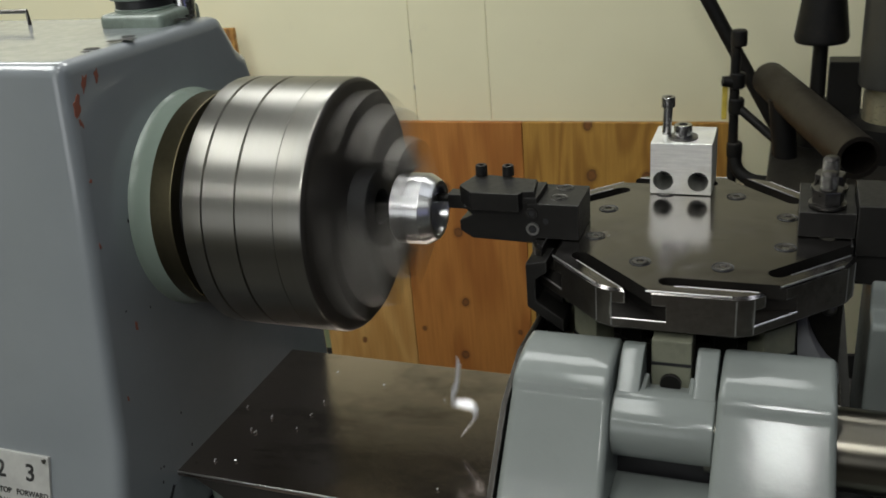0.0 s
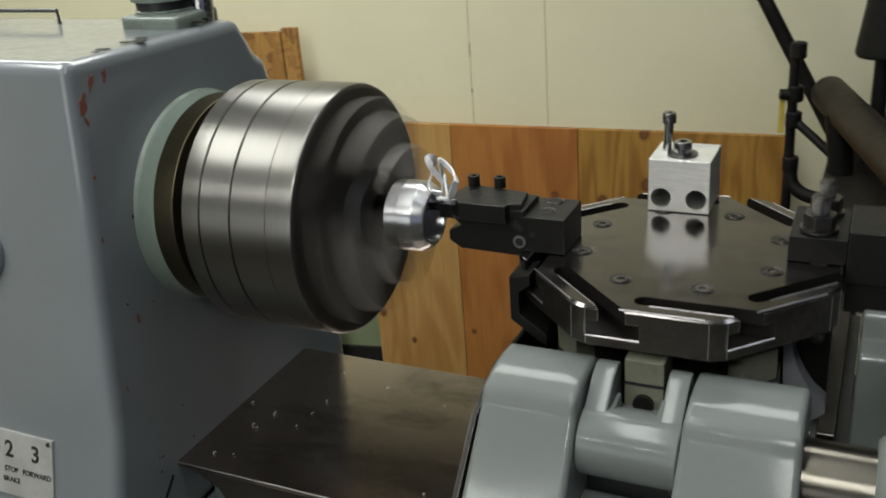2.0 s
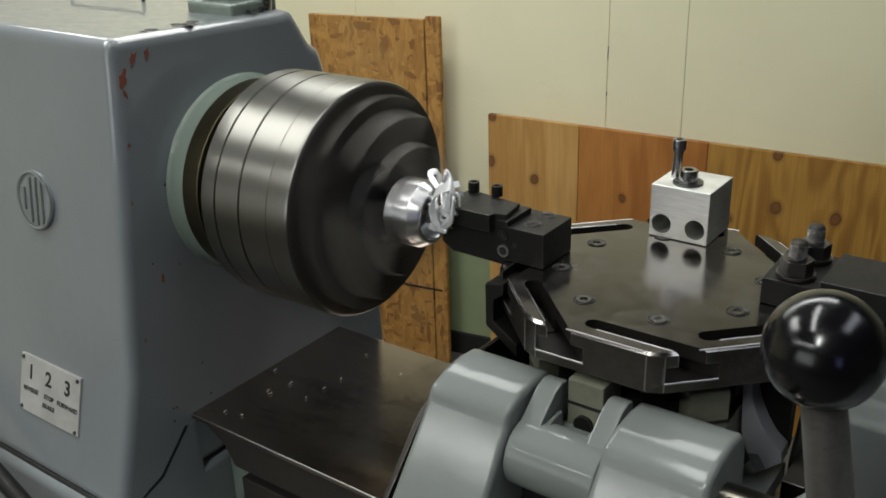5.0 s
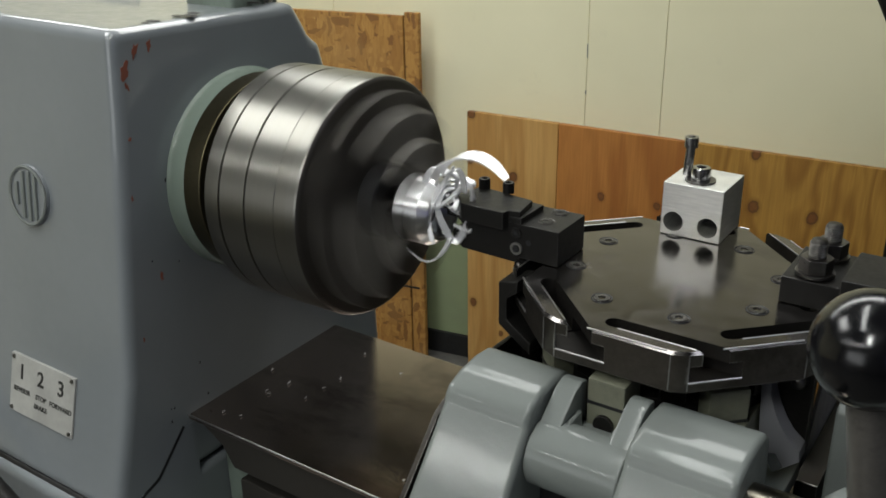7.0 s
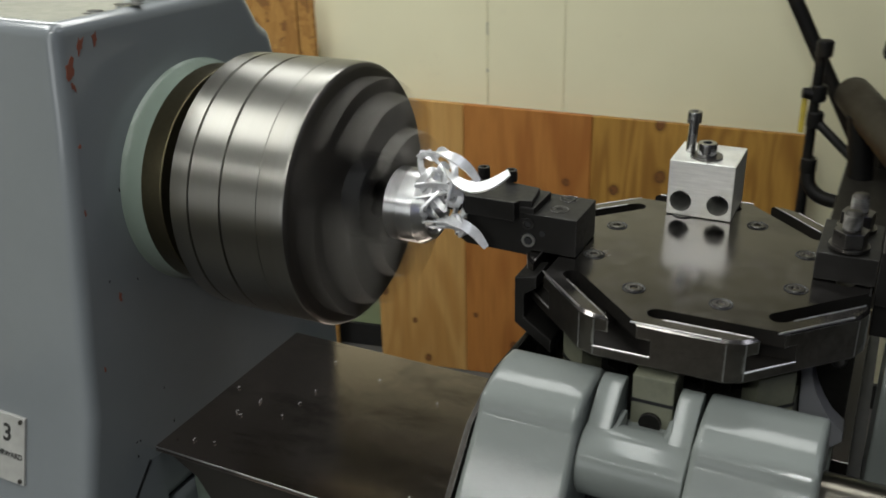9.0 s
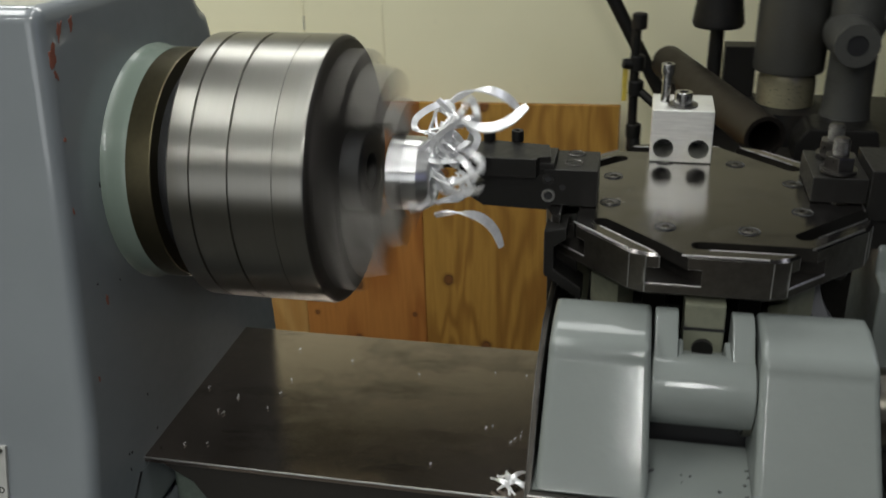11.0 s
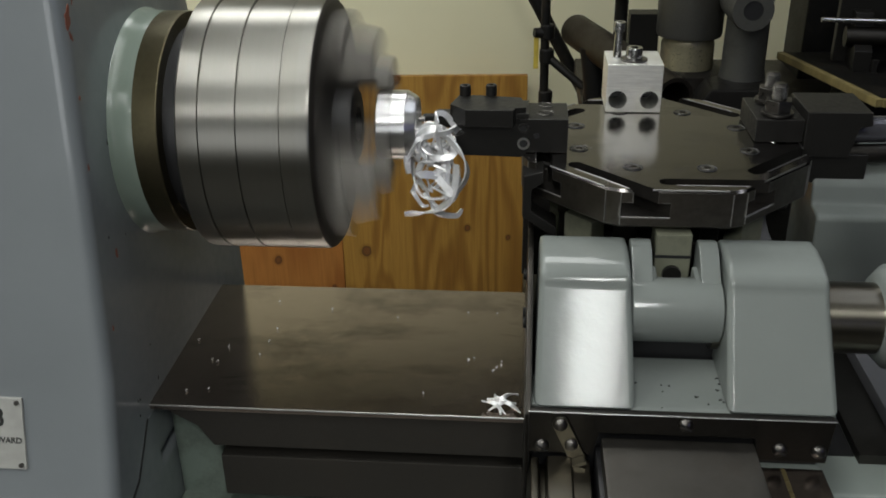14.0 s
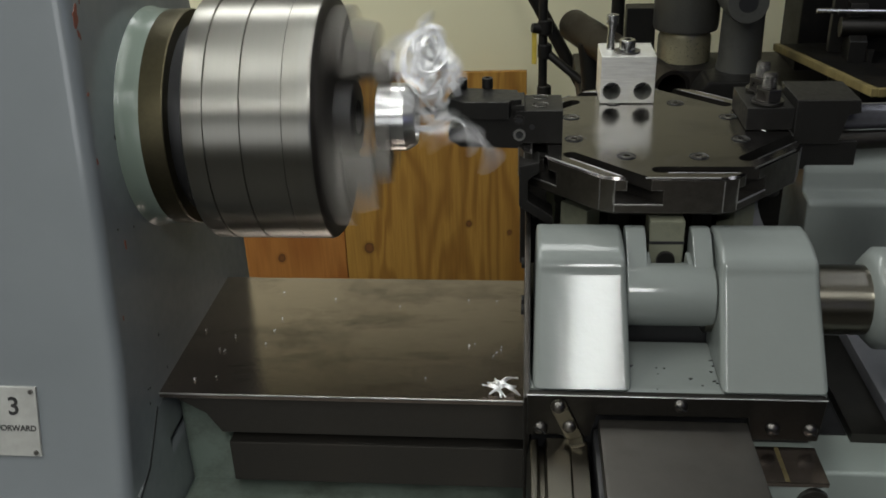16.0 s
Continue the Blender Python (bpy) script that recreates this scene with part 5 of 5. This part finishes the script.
    NEST = [(0, 0.004, 0.0), (1, 0.0039, 0.0), (2, 0.0081, 0.0204), (3, 0.0068, -0.003), (5.5, 0.012, 0.0181), (6, 0.0048, -0.0065), (6.5, 0.0091, 0.0206), (7, 0.0061, 0.018), (7.5, 0.0028, 0.0011), (8, 0.0054, 0.0013), (8.5, 0.0011, 0.0082), (11, 0.0059, 0.0121), (11.5, 0.0024, 0.0019), (12, 0.0095, 0.0016), (12.5, 0.0028, -0.0275),
            (13, 0.0111, -0.007), (13.5, 0.0053, -0.0267), (14, 0.0058, -0.0424), (14.5, 0.0079, -0.0298), (15, 0.0054, -0.0289), (15.5, 0.0107, -0.0309), (15.8, 0.0109, 0.0099), (16, 0.006, 0.040)]
    HELD = ((LONG, 5.2), (BOWED, 7.4), (SHORT, 2.45))
    BORN = (0.7, 1.8, 2.3, 2.8, 5.4, 6.4, 7.3, 8.3, 9.4, 9.9, 10.2, 11.4)

    def at(table, t, j):
        return float(np.interp(t, [r[0] for r in table], [r[j] for r in table]))

    def whirl(t):
        """Turns of the tangle that come in short fast bursts."""
        return sum(turn * max(0.0, min(1.0, (t - a) / (c - a))) for a, c, turn in ((5.8, 6.2, 360), (6.35, 6.65, 360), (11.75, 12.25, 720), (15.8, 16.0, 360)))

    rnd = random.Random(21)
    for i, ob in enumerate(STRANDS):
        rows = []
        born = HELD[i][1] if i < 3 else BORN[i - 3]
        swing = rnd.uniform(0, 360)
        drift = [0.0]
        for _ in range(160):
            drift.append(drift[-1] + rnd.uniform(-62, 40))
        for k in range(481):
            t = k / 30
            out = max(0.0, min(1.0, (t - born + 0.2) / 0.2))
            deep = -0.13 * (1 - out)
            if i < 3:
                m = pose(at(HELD[i][0], t, 1) * out + deep, 0.02 * (1 - out), at(HELD[i][0], t, 2) * out, at(HELD[i][0], t, 4), at(HELD[i][0], t, 3) + whirl(t), 0)
            else:
                m = pose(at(NEST, t, 1) + deep + 0.004 * math.sin(t * 3 + i), 0.012 + 0.002 * math.sin(t * 5 + i), out * at(NEST, t, 2) + out * (i % 5 - 1.6) * (0.006 + 0.007 * min(1.0, max(0.0, (t - 9.5) / 1.5))) + 0.006 * math.cos(t * 4 + i), 25 * math.sin(t * 3.1 + i), swing + float(np.interp(t * 10, range(161), drift)) + whirl(t), 20 * math.sin(t * 2.3 + 2 * i))
            rows.append((t, m))
        walk(ob, rows)
    q = FALL.location.copy()
    walk(FALL, [(0, pose(q.x, q.y, q.z)), (0.1, pose(q.x - 0.002, q.y - 0.01, q.z - 0.03, 10, 20, 5)), (0.2, pose(q.x - 0.006, q.y - 0.05, q.z - 0.09, 40, 50, 10)),
                (0.3, pose(q.x - 0.008, q.y - 0.115, q.z - 0.20, 60, 80, 10)), (0.5, pose(q.x - 0.008, q.y - 0.16, q.z - 0.55, 60, 80, 10)), (0.8, pose(q.x, q.y - 0.17, FLOOR + 0.01, 70, 90, 10)), (16, pose(q.x, q.y - 0.17, FLOOR + 0.01, 70, 90, 10))])


motions()
